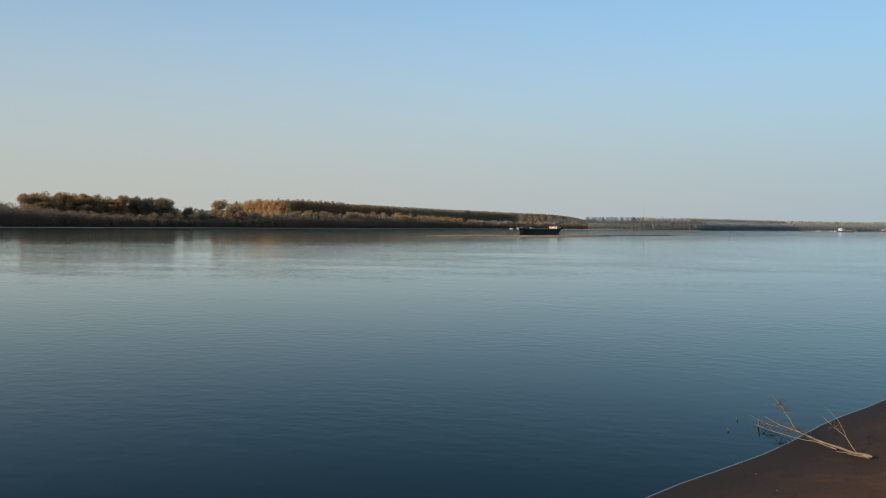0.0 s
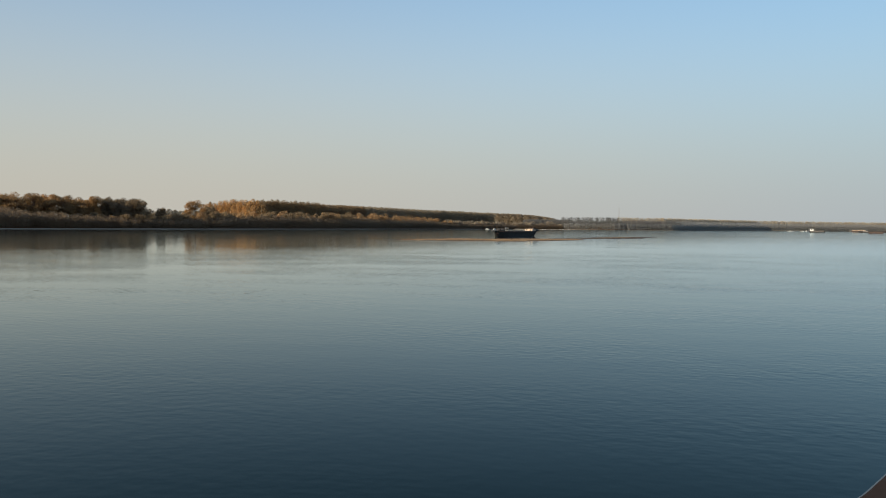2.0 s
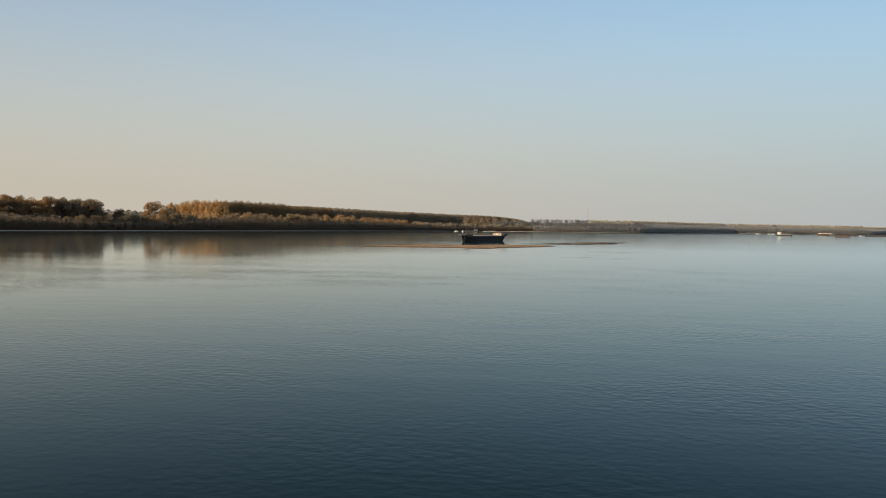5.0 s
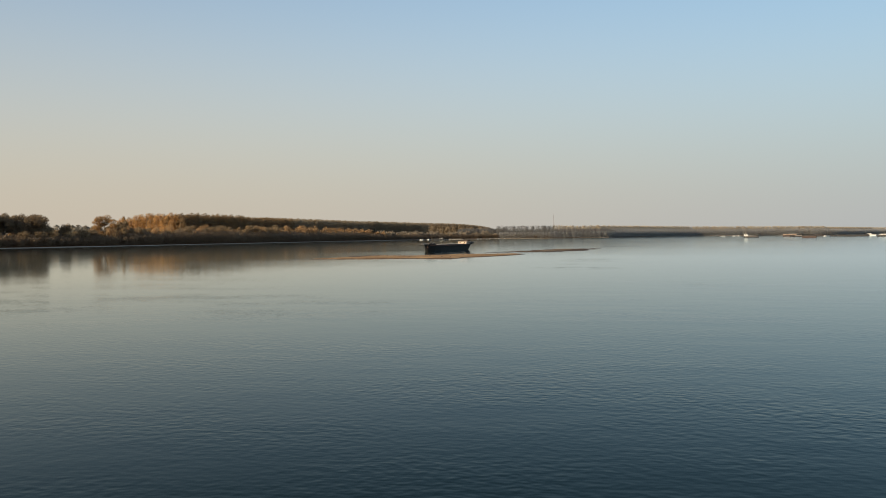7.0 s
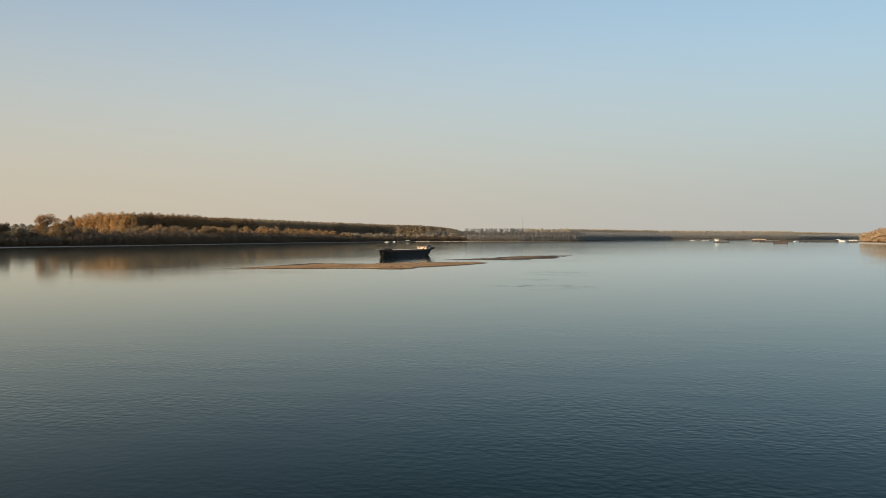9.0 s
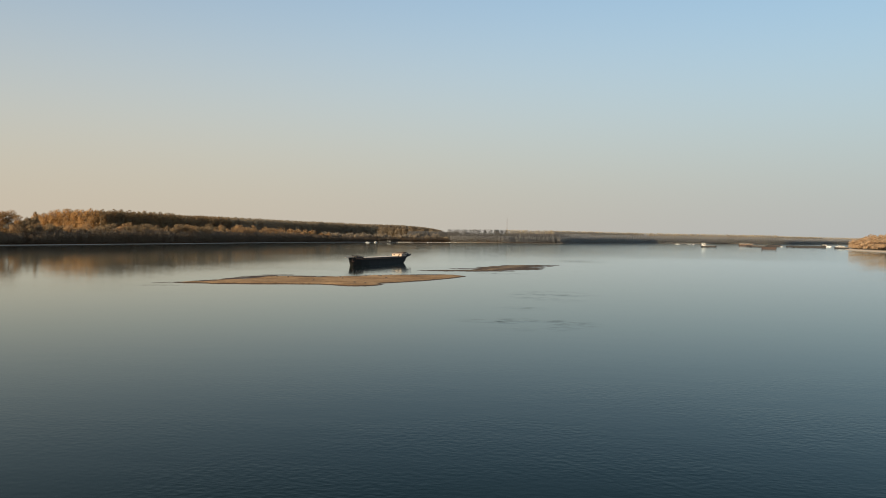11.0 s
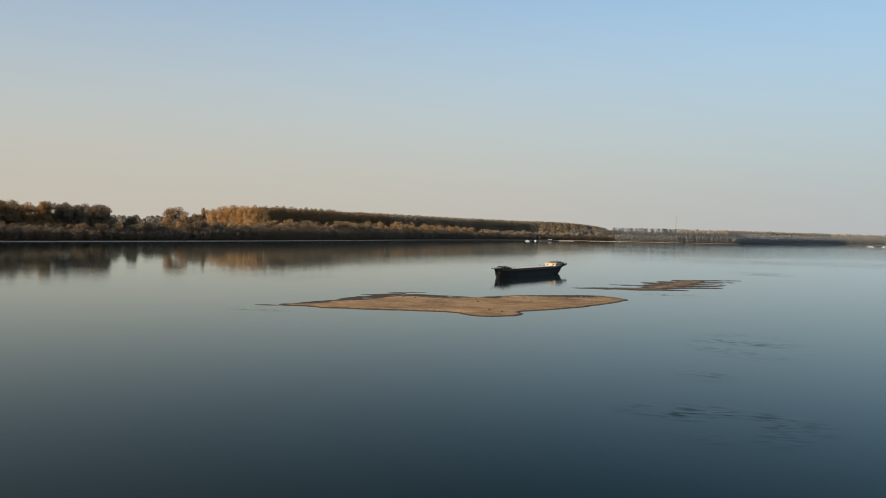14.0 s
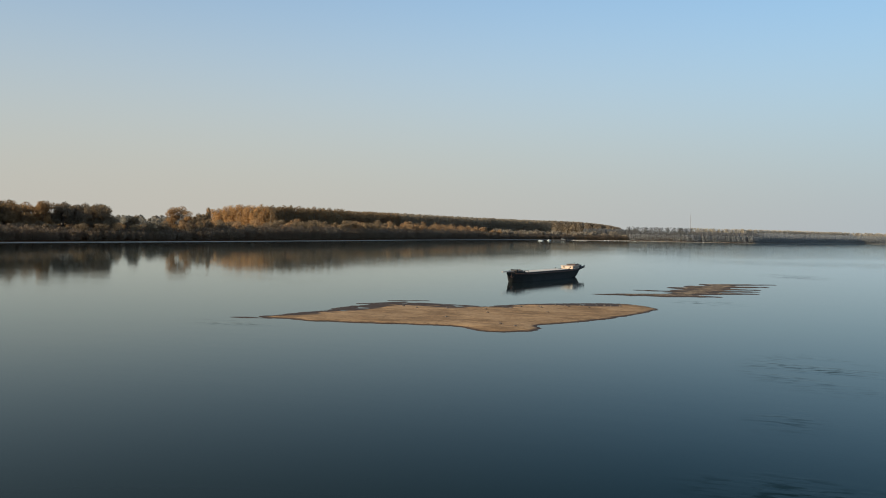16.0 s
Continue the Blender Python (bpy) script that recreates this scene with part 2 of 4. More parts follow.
def sand_material(name, dry, wet, damp_at, dry_at, litter=None, pale=None, film=0.0):
    """Sand that is dark and smooth where the river wets it and pale where it has dried; litter covers the higher ground."""
    m, nt, b = mat(name, 0.9)
    b.inputs["Specular IOR Level"].default_value = 0.12
    geo = nt.nodes.new("ShaderNodeNewGeometry")
    p = geo.outputs["Position"]
    sep = nt.nodes.new("ShaderNodeSeparateXYZ")
    nt.links.new(p, sep.inputs[0])
    big = node(nt, "ShaderNodeTexNoise", Scale=0.10, Detail=5.0, Roughness=0.6)
    mid = node(nt, "ShaderNodeTexNoise", Scale=1.1, Detail=5.0, Roughness=0.65)
    fin = node(nt, "ShaderNodeTexNoise", Scale=14.0, Detail=4.0)
    mp = nt.nodes.new("ShaderNodeMapping")
    mp.inputs["Scale"].default_value = (0.38, 1.0, 1.0)
    mp.inputs["Rotation"].default_value = (0, 0, radians(-14))
    nt.links.new(p, mp.inputs["Vector"])
    streak = node(nt, "ShaderNodeTexNoise", Scale=0.7, Detail=8.0, Roughness=0.74)
    nt.links.new(mp.outputs[0], streak.inputs["Vector"])
    for n in (big, mid, fin):
        nt.links.new(p, n.inputs["Vector"])
    z = maths(nt, "ADD", sep.outputs["Z"], maths(nt, "MULTIPLY", maths(nt, "SUBTRACT", mid.outputs[0], 0.5), damp_at * 1.2))
    mr = node(nt, "ShaderNodeMapRange")
    mr.inputs["From Min"].default_value, mr.inputs["From Max"].default_value = damp_at, dry_at
    nt.links.new(z, mr.inputs["Value"])
    dryc = mixed(nt, ramp(nt, streak.outputs[0], [(0.36, (0, 0, 0)), (0.64, (1, 1, 1))]).outputs[0], tuple(c * 0.72 for c in dry), tuple(min(1, c * 1.15) for c in dry))
    dryc = mixed(nt, 0.55, dryc, ramp(nt, big.outputs[0], [(0.42, (0.40, 0.36, 0.32)), (0.56, (1, 1, 1))]).outputs[0], "MULTIPLY")
    veins = ramp(nt, streak.outputs[0], [(0.54, (1, 1, 1)), (0.57, (1.5, 1.45, 1.36)), (0.60, (1, 1, 1))]).outputs[0]
    where = ramp(nt, big.outputs[0], [(0.40, (1, 1, 1)), (0.58, (0, 0, 0))]).outputs[0]
    dryc = mixed(nt, where, dryc, mixed(nt, 1.0, dryc, veins, "MULTIPLY"))
    spots = node(nt, "ShaderNodeTexNoise", Scale=2.6, Detail=2.0)
    nt.links.new(p, spots.inputs["Vector"])
    dryc = mixed(nt, 1.0, dryc, ramp(nt, spots.outputs[0], [(0.62, (1, 1, 1)), (0.70, (0.55, 0.52, 0.5))]).outputs[0], "MULTIPLY")
    dryc = mixed(nt, 0.5, dryc, ramp(nt, mid.outputs[0], [(0.36, (0.66, 0.62, 0.58)), (0.56, (1.06, 1.05, 1.03))]).outputs[0], "MULTIPLY")
    c = mixed(nt, mr.outputs[0], wet, dryc)
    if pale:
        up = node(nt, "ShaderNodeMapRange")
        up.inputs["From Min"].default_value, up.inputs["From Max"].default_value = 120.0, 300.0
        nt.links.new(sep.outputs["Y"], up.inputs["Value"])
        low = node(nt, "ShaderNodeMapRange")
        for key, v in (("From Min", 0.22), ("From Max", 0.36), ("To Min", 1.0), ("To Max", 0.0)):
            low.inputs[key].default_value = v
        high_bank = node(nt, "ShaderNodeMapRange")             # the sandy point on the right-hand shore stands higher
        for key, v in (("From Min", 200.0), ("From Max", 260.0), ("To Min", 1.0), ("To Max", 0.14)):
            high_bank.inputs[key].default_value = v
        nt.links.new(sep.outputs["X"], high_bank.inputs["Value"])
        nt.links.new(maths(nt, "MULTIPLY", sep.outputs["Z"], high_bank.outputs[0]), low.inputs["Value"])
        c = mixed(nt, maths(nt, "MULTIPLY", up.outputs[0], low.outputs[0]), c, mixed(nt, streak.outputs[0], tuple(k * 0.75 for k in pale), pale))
    if litter:
        hi = node(nt, "ShaderNodeMapRange")
        hi.inputs["From Min"].default_value, hi.inputs["From Max"].default_value = 0.9, 1.6
        nt.links.new(z, hi.inputs["Value"])
        c = mixed(nt, hi.outputs[0], c, litter)
    c = mixed(nt, 0.4, c, ramp(nt, fin.outputs[0], [(0.3, (0.6, 0.6, 0.6)), (0.7, (1, 1, 1))]).outputs[0], "MULTIPLY")
    nt.links.new(c, b.inputs["Base Color"])
    nt.links.new(mixed(nt, mr.outputs[0], (0.75, 0.75, 0.75), (0.95, 0.95, 0.95)), b.inputs["Roughness"])
    if film:                                                  # a film of water shines along the very edge
        edge = node(nt, "ShaderNodeMapRange")
        for key, v in (("From Min", 0.004), ("From Max", film), ("To Min", 0.6), ("To Max", 0.0)):
            edge.inputs[key].default_value = v
        nt.links.new(sep.outputs["Z"], edge.inputs["Value"])
        nt.links.new(edge.outputs[0], b.inputs["Coat Weight"])
        b.inputs["Coat Roughness"].default_value = 0.12
    bump(nt, b, maths(nt, "ADD", mid.outputs[0], maths(nt, "MULTIPLY", fin.outputs[0], 0.2)), 0.6, 0.05)
    return m


M_WATER = water_material()
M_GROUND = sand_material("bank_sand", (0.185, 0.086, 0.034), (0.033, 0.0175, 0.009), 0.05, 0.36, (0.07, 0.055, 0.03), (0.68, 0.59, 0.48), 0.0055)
M_BAR = sand_material("bar_sand", (0.455, 0.285, 0.138), (0.075, 0.047, 0.029), 0.06, 0.14)
M_MUD = sand_material("mud_bar", (0.46, 0.33, 0.19), (0.075, 0.048, 0.029), 0.13, 0.19)
M_BARK = plain("bark", (0.13, 0.10, 0.075), 0.9, grain=1.2)
M_PALE_BARK = plain("pale_bark", (0.30, 0.26, 0.21), 0.9, grain=1.2)
M_POPLAR = foliage("poplar_leaves", (0.27, 0.192, 0.109), (0.33, 0.230, 0.123), (0.40, 0.28, 0.145), 0.09, 0.55)
M_COPSE = foliage("copse_leaves", (0.19, 0.132, 0.073), (0.30, 0.190, 0.090), (0.46, 0.272, 0.11), 0.05, 0.45)
# darker copse leaves: the unlit end of the copse painted in
M_COPSE_SHADED = foliage("shaded_copse_leaves", (0.20, 0.152, 0.099), (0.24, 0.180, 0.112), (0.295, 0.210, 0.121), 0.05, 0.5)
# twig tone darkened to paint the shade at the willows' feet
M_THICKET = foliage("shaded_thicket_twigs", (0.248, 0.188, 0.129), (0.27, 0.205, 0.140), (0.295, 0.224, 0.152), 0.04, 0.8)
# same thicket farther off, greyed with haze in its colour
M_THICKET_HAZE = foliage("hazed_thicket_twigs", (0.245, 0.190, 0.136), (0.267, 0.207, 0.147), (0.29, 0.226, 0.159), 0.04, 0.8)
M_WILLOW = foliage("willow_leaves", (0.265, 0.180, 0.098), (0.43, 0.280, 0.144), (0.60, 0.390, 0.198), 0.06, 0.45)
# darker copy of the willow leaves, shade painted in; M_WILLOW is the lit one
M_BUSH_SHADED = foliage("shaded_bush_leaves", (0.225, 0.168, 0.103), (0.27, 0.198, 0.116), (0.335, 0.24, 0.136), 0.07, 0.5)
# haze over the far bank is painted into these grey twig colours
M_FAR = foliage("haze_grey_twigs", (0.34, 0.326, 0.308), (0.36, 0.344, 0.322), (0.385, 0.365, 0.336), 0.012, 0.7)
M_BEND = foliage("haze_bend_twigs", (0.225, 0.215, 0.20), (0.24, 0.23, 0.212), (0.26, 0.247, 0.226), 0.012, 0.55)
M_FAR_PALE = foliage("haze_pale_twigs", (0.50, 0.485, 0.46), (0.52, 0.503, 0.474), (0.545, 0.523, 0.488), 0.012, 0.7)
# sunlight on the farthest tree tops, put into the leaf colour
M_CREST = foliage("sunlit_crest_leaves", (0.50, 0.44, 0.345), (0.55, 0.48, 0.375), (0.60, 0.52, 0.40), 0.012, 0.5)
# the far scrub's grey carries painted haze too
M_FAR_SCRUB = foliage("haze_grey_scrub", (0.45, 0.44, 0.425), (0.47, 0.458, 0.44), (0.49, 0.475, 0.453), 0.02, 0.7)
# brighter copy of the poplar leaves: low sun painted onto the end face
M_POPLAR_SUNLIT = foliage("sunlit_poplar_leaves", (0.37, 0.226, 0.097), (0.50, 0.309, 0.131), (0.625, 0.395, 0.17), 0.16, 0.45)
# poplar leaves again, paled by painted haze for the distant stands
M_POPLAR_HAZE = foliage("haze_poplar_leaves", (0.285, 0.232, 0.165), (0.335, 0.272, 0.189), (0.395, 0.318, 0.214), 0.05, 0.55)
# pale willows, with distance haze painted on top of their own tone
M_WILLOW_PALE = foliage("pale_hazed_willow_leaves", (0.285, 0.240, 0.183), (0.39, 0.327, 0.247), (0.48, 0.402, 0.296), 0.05, 0.5)
# the grove's paleness is haze mixed into its leaf colour
M_GROVE = foliage("hazy_grove_leaves", (0.27, 0.24, 0.19), (0.31, 0.275, 0.215), (0.35, 0.31, 0.24), 0.03, 0.5)
M_RUSSET = foliage("russet_leaves", (0.50, 0.36, 0.225), (0.59, 0.43, 0.275), (0.66, 0.50, 0.33), 0.07, 0.5)
M_HULL = plain("tarred_steel", (0.024, 0.023, 0.021), 0.75, 0.0, grain=0.6, vary=0.5, gloss=0.15)
# hull black lifted to grey, painting haze on the distant craft
M_FARHULL = plain("hazed_hull", (0.055, 0.053, 0.053), 0.8, 0.0, grain=0.6, vary=0.5, gloss=0.2)
M_RUST = plain("rusty_steel", (0.12, 0.064, 0.044), 0.8, 0.0, grain=0.5, vary=0.5)
# rust greyed by painted haze, for the distant lighters
M_FARRUST = plain("hazed_rusty_steel", (0.08, 0.055, 0.047), 0.85, 0.0, grain=0.5, vary=0.5)
M_DECK = plain("sandy_deck", (0.70, 0.60, 0.48), 0.85, grain=0.7, vary=0.3)
M_CREAM = plain("cream_paint", (0.60, 0.46, 0.34), 0.6, grain=0.8, vary=0.2)
M_WHITE = plain("white_paint", (0.78, 0.77, 0.74), 0.5, grain=0.6, vary=0.15)
M_DARK = plain("dark_iron", (0.03, 0.027, 0.025), 0.6, 0.4, grain=3.0)
M_ROOF = plain("dark_felt", (0.10, 0.085, 0.075), 0.85, grain=2.0)
M_GREYDECK = plain("grey_deck", (0.33, 0.30, 0.27), 0.8, grain=0.6)
M_WOOD = plain("bleached_driftwood", (0.235, 0.155, 0.092), 0.8, grain=9.0, vary=0.65, relief=0.004)
M_TWIG = plain("dark_twig", (0.09, 0.06, 0.04), 0.9, grain=20.0)
M_MAST = plain("galvanised_lattice", (0.30, 0.28, 0.27), 0.6, 0.3)
mg, ntg, bg = mat("window_glass", 0.05)
bg.inputs["Base Color"].default_value = (0.02, 0.024, 0.028, 1)
M_GLASS = mg


# ---- mesh helpers ----
def finish(name, bm, material, smooth=False):
    me = bpy.data.meshes.new(name)
    bmesh.ops.recalc_face_normals(bm, faces=bm.faces)
    bm.to_mesh(me)
    bm.free()
    for k in (material if isinstance(material, (list, tuple)) else [material]):
        me.materials.append(k)
    if smooth:
        for f in me.polygons:
            f.use_smooth = True
    return me


def part(name, bm, material, parent, label="", smooth=False):
    ob = new(name, finish(name, bm, material, smooth))
    ob.parent = parent
    if label:
        tagged(ob, label)
    return ob


def thing(name, m, label, category, group="", kind=""):
    ob = new(name)
    ob.matrix_basis = m
    ob.empty_display_size = 0.5
    return tagged(ob, label, category, group, kind)


def raw_mesh(name, verts, faces, materials, index=None, smooth=False):
    me = bpy.data.meshes.new(name)
    me.from_pydata(verts.tolist() if hasattr(verts, "tolist") else verts, [], faces.tolist() if hasattr(faces, "tolist") else faces)
    for k in materials:
        me.materials.append(k)
    if index is not None:
        me.polygons.foreach_set("material_index", np.asarray(index, dtype=np.int32))
    if smooth:
        me.polygons.foreach_set("use_smooth", np.ones(len(me.polygons), dtype=bool))
    me.update()
    return me


def box(bm, x0, x1, y0, y1, z0, z1, bevel=0.0):
    m = Matrix.Translation(((x0 + x1) / 2, (y0 + y1) / 2, (z0 + z1) / 2)) @ Matrix.Diagonal((x1 - x0, y1 - y0, z1 - z0, 1))
    made = bmesh.ops.create_cube(bm, size=1.0, matrix=m)
    if bevel:
        edges = {e for v in made["verts"] for e in v.link_edges}
        bmesh.ops.bevel(bm, geom=list(edges), offset=bevel, segments=2, affect="EDGES", profile=0.6)


def tube(bm, pts, radii, sides=7):
    """A tapered tube along a line of points."""
    rings = []
    pts = [Vector(p) for p in pts]
    for i, p in enumerate(pts):
        d = (pts[min(i + 1, len(pts) - 1)] - pts[max(i - 1, 0)]).normalized()
        a = d.cross(Vector((0.31, 0.2, 0.93)) if abs(d.z) < 0.9 else Vector((1, 0.1, 0))).normalized()
        c = d.cross(a)
        rings.append([bm.verts.new(p + (a * math.cos(k * math.tau / sides) + c * math.sin(k * math.tau / sides)) * radii[i]) for k in range(sides)])
    for r0, r1 in zip(rings, rings[1:]):
        for k in range(sides):
            bm.faces.new((r0[k], r0[(k + 1) % sides], r1[(k + 1) % sides], r1[k]))
    bm.faces.new(rings[0][::-1])
    bm.faces.new(rings[-1])


def rod(name, pts, r, material, parent, label="", sides=7):
    bm = bmesh.new()
    tube(bm, pts, [r] * len(pts), sides)
    return part(name, bm, material, parent, label)


# ---- banks of the river, as the water's outline ----
NEAR_BANK = [(-3200, -1500), (-900, -420), (-300, -130), (-90, -35), (-25, 0.5), (-6, 9.5), (0.2, 16.4), (3.0, 20.7), (5.6, 25.0), (12, 35), (30, 62), (130, 190),
             (270, 480), (340, 790), (360, 905), (378, 1000), (398, 1066), (466, 1120), (760, 1330), (1600, 1950), (3400, 3100)]
FAR_BANK = [(3400, 4300), (1900, 3500), (1350, 2950), (940, 2480), (700, 2140), (640, 2095), (500, 2010), (345, 1890), (225, 1690), (120, 1500), (20, 1420), (-60, 1395),
            (-130, 1335), (-185, 1225), (-240, 1045), (-280, 825), (-311, 682), (-333, 596), (-354, 523), (-376, 450), (-410, 340), (-520, 150), (-1000, -150), (-3200, -1000)]
RIVER = np.array(NEAR_BANK + FAR_BANK, dtype=float)


def river_distance(x, y):
    """Metres from the waterline; above nought on land."""
    x, y = np.asarray(x, float), np.asarray(y, float)
    a, b = RIVER, np.roll(RIVER, -1, axis=0)
    best = np.full(x.shape, 1e9)
    inside = np.zeros(x.shape, bool)
    for (ax, ay), (bx, by) in zip(a, b):
        dx, dy = bx - ax, by - ay
        t = np.clip(((x - ax) * dx + (y - ay) * dy) / (dx * dx + dy * dy), 0, 1)
        best = np.minimum(best, np.hypot(x - ax - t * dx, y - ay - t * dy))
        cross = (ay > y) != (by > y)
        with np.errstate(divide="ignore", invalid="ignore"):
            inside ^= cross & (x < dx * (y - ay) / (dy if dy else 1e-9) + ax)
    return np.where(inside, -best, best)


def ground_height(x, y):
    d = river_distance(x, y)
    d = d + 0.05 * np.sin(x * 1.3 + y * 0.7) + 0.04 * np.sin(x * 2.9 - y * 1.9) + 0.08
    land = np.where(d < 6, d * 0.12, 0.72 + (np.minimum(d, 40) - 6) * 0.06)
    land = land * np.where((x > 250) & (y > 500) & (y < 1250), 2.6, 1.0)
    return np.where(d > 0, land, np.maximum(d * 0.14, -3.0))


def lines(*spans):
    out = []
    for a, b, n in spans:
        out += list(np.linspace(a, b, n, endpoint=False))
    return np.array(out + [spans[-1][1]])


def sheet(name, xs, ys, height, material):
    gx, gy = np.meshgrid(xs, ys)
    v = np.stack([gx.ravel(), gy.ravel(), height(gx, gy).ravel()], axis=1)
    nx, ny = len(xs), len(ys)
    i = (np.arange(ny - 1)[:, None] * nx + np.arange(nx - 1)[None, :]).ravel()
    f = np.stack([i, i + 1, i + nx + 1, i + nx], axis=1)
    return new(name, raw_mesh(name, v, f, [material], smooth=True))


ground = sheet("ground", lines((-3400, -600, 30), (-600, -12, 110), (-12, 14, 80), (14, 700, 95), (700, 3600, 40)),
               lines((-1600, 0, 25), (0, 36, 110), (36, 300, 25), (300, 2000, 180), (2000, 4700, 50)), ground_height, M_GROUND)
tagged(ground, "brown damp sand bank and littered woodland floor", "ground", kind="structure")

bm = bmesh.new()
for c in ((-3600, -1700, 0), (3700, -1700, 0), (3700, 4800, 0), (-3600, 4800, 0)):
    bm.verts.new(c)
bm.faces.new(bm.verts)
water = new("water", finish("water", bm, M_WATER))
tagged(water, "calm blue-grey river with fine ripples", "river", kind="structure")


# ---- sandbars ----
def polygon_distance(poly, x, y):
    best, inside = np.full(x.shape, 1e9), np.zeros(x.shape, bool)
    for (ax, ay), (bx, by) in zip(poly, np.roll(poly, -1, axis=0)):
        dx, dy = bx - ax, by - ay
        t = np.clip(((x - ax) * dx + (y - ay) * dy) / (dx * dx + dy * dy + 1e-12), 0, 1)
        best = np.minimum(best, np.hypot(x - ax - t * dx, y - ay - t * dy))
        cross = (ay > y) != (by > y)
        inside ^= cross & (x < dx * (y - ay) / (dy if dy else 1e-9) + ax)
    return np.where(inside, best, -best)


def rounded(points, times=2):
    p = np.array(points, float)
    for _ in range(times):
        q = np.roll(p, -1, axis=0)
        p = np.stack([p * 0.78 + q * 0.22, p * 0.22 + q * 0.78], axis=1).reshape(-1, 2)
    return p


def wobble(x, y, sx, sy, seed):
    out = np.empty(x.shape)
    it = np.nditer(x, flags=["multi_index"])
    for v in it:
        k = it.multi_index
        out[k] = noise.noise(Vector((float(v) * sx, float(y[k]) * sy, seed)))
    return out


def polyline_distance(line, x, y):
    best = np.full(x.shape, 1e9)
    for (ax, ay), (bx, by) in zip(line, line[1:]):
        dx, dy = bx - ax, by - ay
        t = np.clip(((x - ax) * dx + (y - ay) * dy) / (dx * dx + dy * dy), 0, 1)
        best = np.minimum(best, np.hypot(x - ax - t * dx, y - ay - t * dy))
    return best


BAR_BACK = [(-63, 258.6), (-57.5, 272), (-51.5, 292.5), (-40, 290.5), (-27, 301), (-14, 310.5)]
BAR = rounded([(-63, 258.6), (-60.5, 263.5), (-57.5, 272), (-55, 284), (-51.5, 292.5), (-46, 292.5), (-40, 290.5), (-34.5, 291), (-27, 301), (-20, 307.5), (-13, 311), (-8.0, 307.3), (-4.6, 300.3),
               (-9.8, 286.5), (-15.2, 275.2), (-20.6, 268.5), (-21.6, 265.8), (-19.6, 262.8), (-23, 257), (-29, 257.2), (-32, 261.6), (-40, 259.5), (-48, 257.8)], 2)


def bar_height(x, y):
    d = polygon_distance(BAR, x, y) + 0.8 * wobble(x, y, 0.22, 0.22, 3.0) + 0.42 * wobble(x, y, 0.9, 0.9, 4.0) + 0.22 * wobble(x, y, 2.1, 2.1, 14.0)
    tail = 0.5 - np.hypot((x + 63.0) / 6.5, (y - 257.6 - 0.09 * (x + 62)) / 1.6) + 0.35 * wobble(x, y, 0.5, 0.5, 2.0)
    d = np.maximum(d, tail * 0.5)
    h = np.where(d > 0, 0.20 * (1 - np.exp(-d / 1.1)) + 0.02 * np.clip(d, 0, 3), np.maximum(0.16 * d, -0.6))
    shelf = polyline_distance(BAR_BACK, x, y) + 4.0 * wobble(x, y, 0.10, 0.16, 1.0) + 2.2 * wobble(x, y, 0.45, 0.5, 7.0)
    h = np.where(d > 0, np.minimum(h, 0.025 + 0.24 * np.clip((shelf - 3.2) / 4.0, 0, 1) + 0.04 * wobble(x, y, 0.5, 0.8, 11.0)), h)
    for line in ([(-56.0, 286.0), (-50.0, 293.4)], [(-53.0, 294.4), (-47.3, 297.6)], [(-47.0, 292.6), (-36.3, 291.6)], [(-33.0, 294.0), (-27.0, 301.4)]):
        strip = 0.75 - polyline_distance(line, x, y) + 0.6 * wobble(x, y, 0.7, 0.7, 12.0)
        h = np.maximum(h, np.clip(0.08 * strip, -0.6, 0.05))
    return h + np.where(d > 0.4, 0.035 * wobble(x, y, 0.10, 0.45, 8.0) + 0.015 * wobble(x, y, 0.5, 1.5, 5.0), 0)


sandbar = sheet("sandbar", np.linspace(-82, -2, 200), np.linspace(252, 315, 170), bar_height, M_BAR)
tagged(sandbar, "bare golden-brown sandbar with a dark wet rim, lying in the river", "sandbar", kind="structure")

# fingers of mud, each from its thick end to its tip: (x, y, half width) twice
FINGERS = [((-18.5, 332.0, 0.5), (-4, 337.3, 3.3)), ((-4, 337.3, 3.3), (6.5, 338.4, 1.0)), ((-10.6, 350.0, 0.4), (-2.2, 350.6, 1.2)), ((0.2, 345.5, 3.0), (15.0, 352.3, 0.6)),
           ((1.0, 354.5, 3.2), (16.6, 360.3, 0.6)), ((-0.3, 363.5, 2.6), (17.6, 367.3, 0.7)), ((4.5, 371.5, 3.2), (20.5, 380.3, 0.6)), ((7.5, 382.5, 2.0), (23.2, 392.3, 0.6)),
           ((-1.0, 340.0, 2.0), (4.5, 356.0, 3.0)), ((4.5, 356.0, 3.0), (10.0, 380.0, 3.0))]


def spit_height(x, y):
    best = np.full(x.shape, -9.0)
    for (ax, ay, aw), (bx, by, bw) in FINGERS:
        dx, dy = bx - ax, by - ay
        t = np.clip(((x - ax) * dx + (y - ay) * dy) / (dx * dx + dy * dy), 0, 1)
        best = np.maximum(best, 0.30 + aw * 1.25 + (bw - aw) * 1.25 * t - np.hypot(x - ax - t * dx, y - ay - t * dy))
    best = best + 1.1 * wobble(x, y, 0.30, 0.24, 2.0) + 0.7 * wobble(x, y, 0.8, 0.9, 6.0)
    return np.clip(0.09 * best, -0.5, 0.16) + np.where(best > 0.3, 0.03 * wobble(x, y, 0.6, 0.3, 9.0), 0)


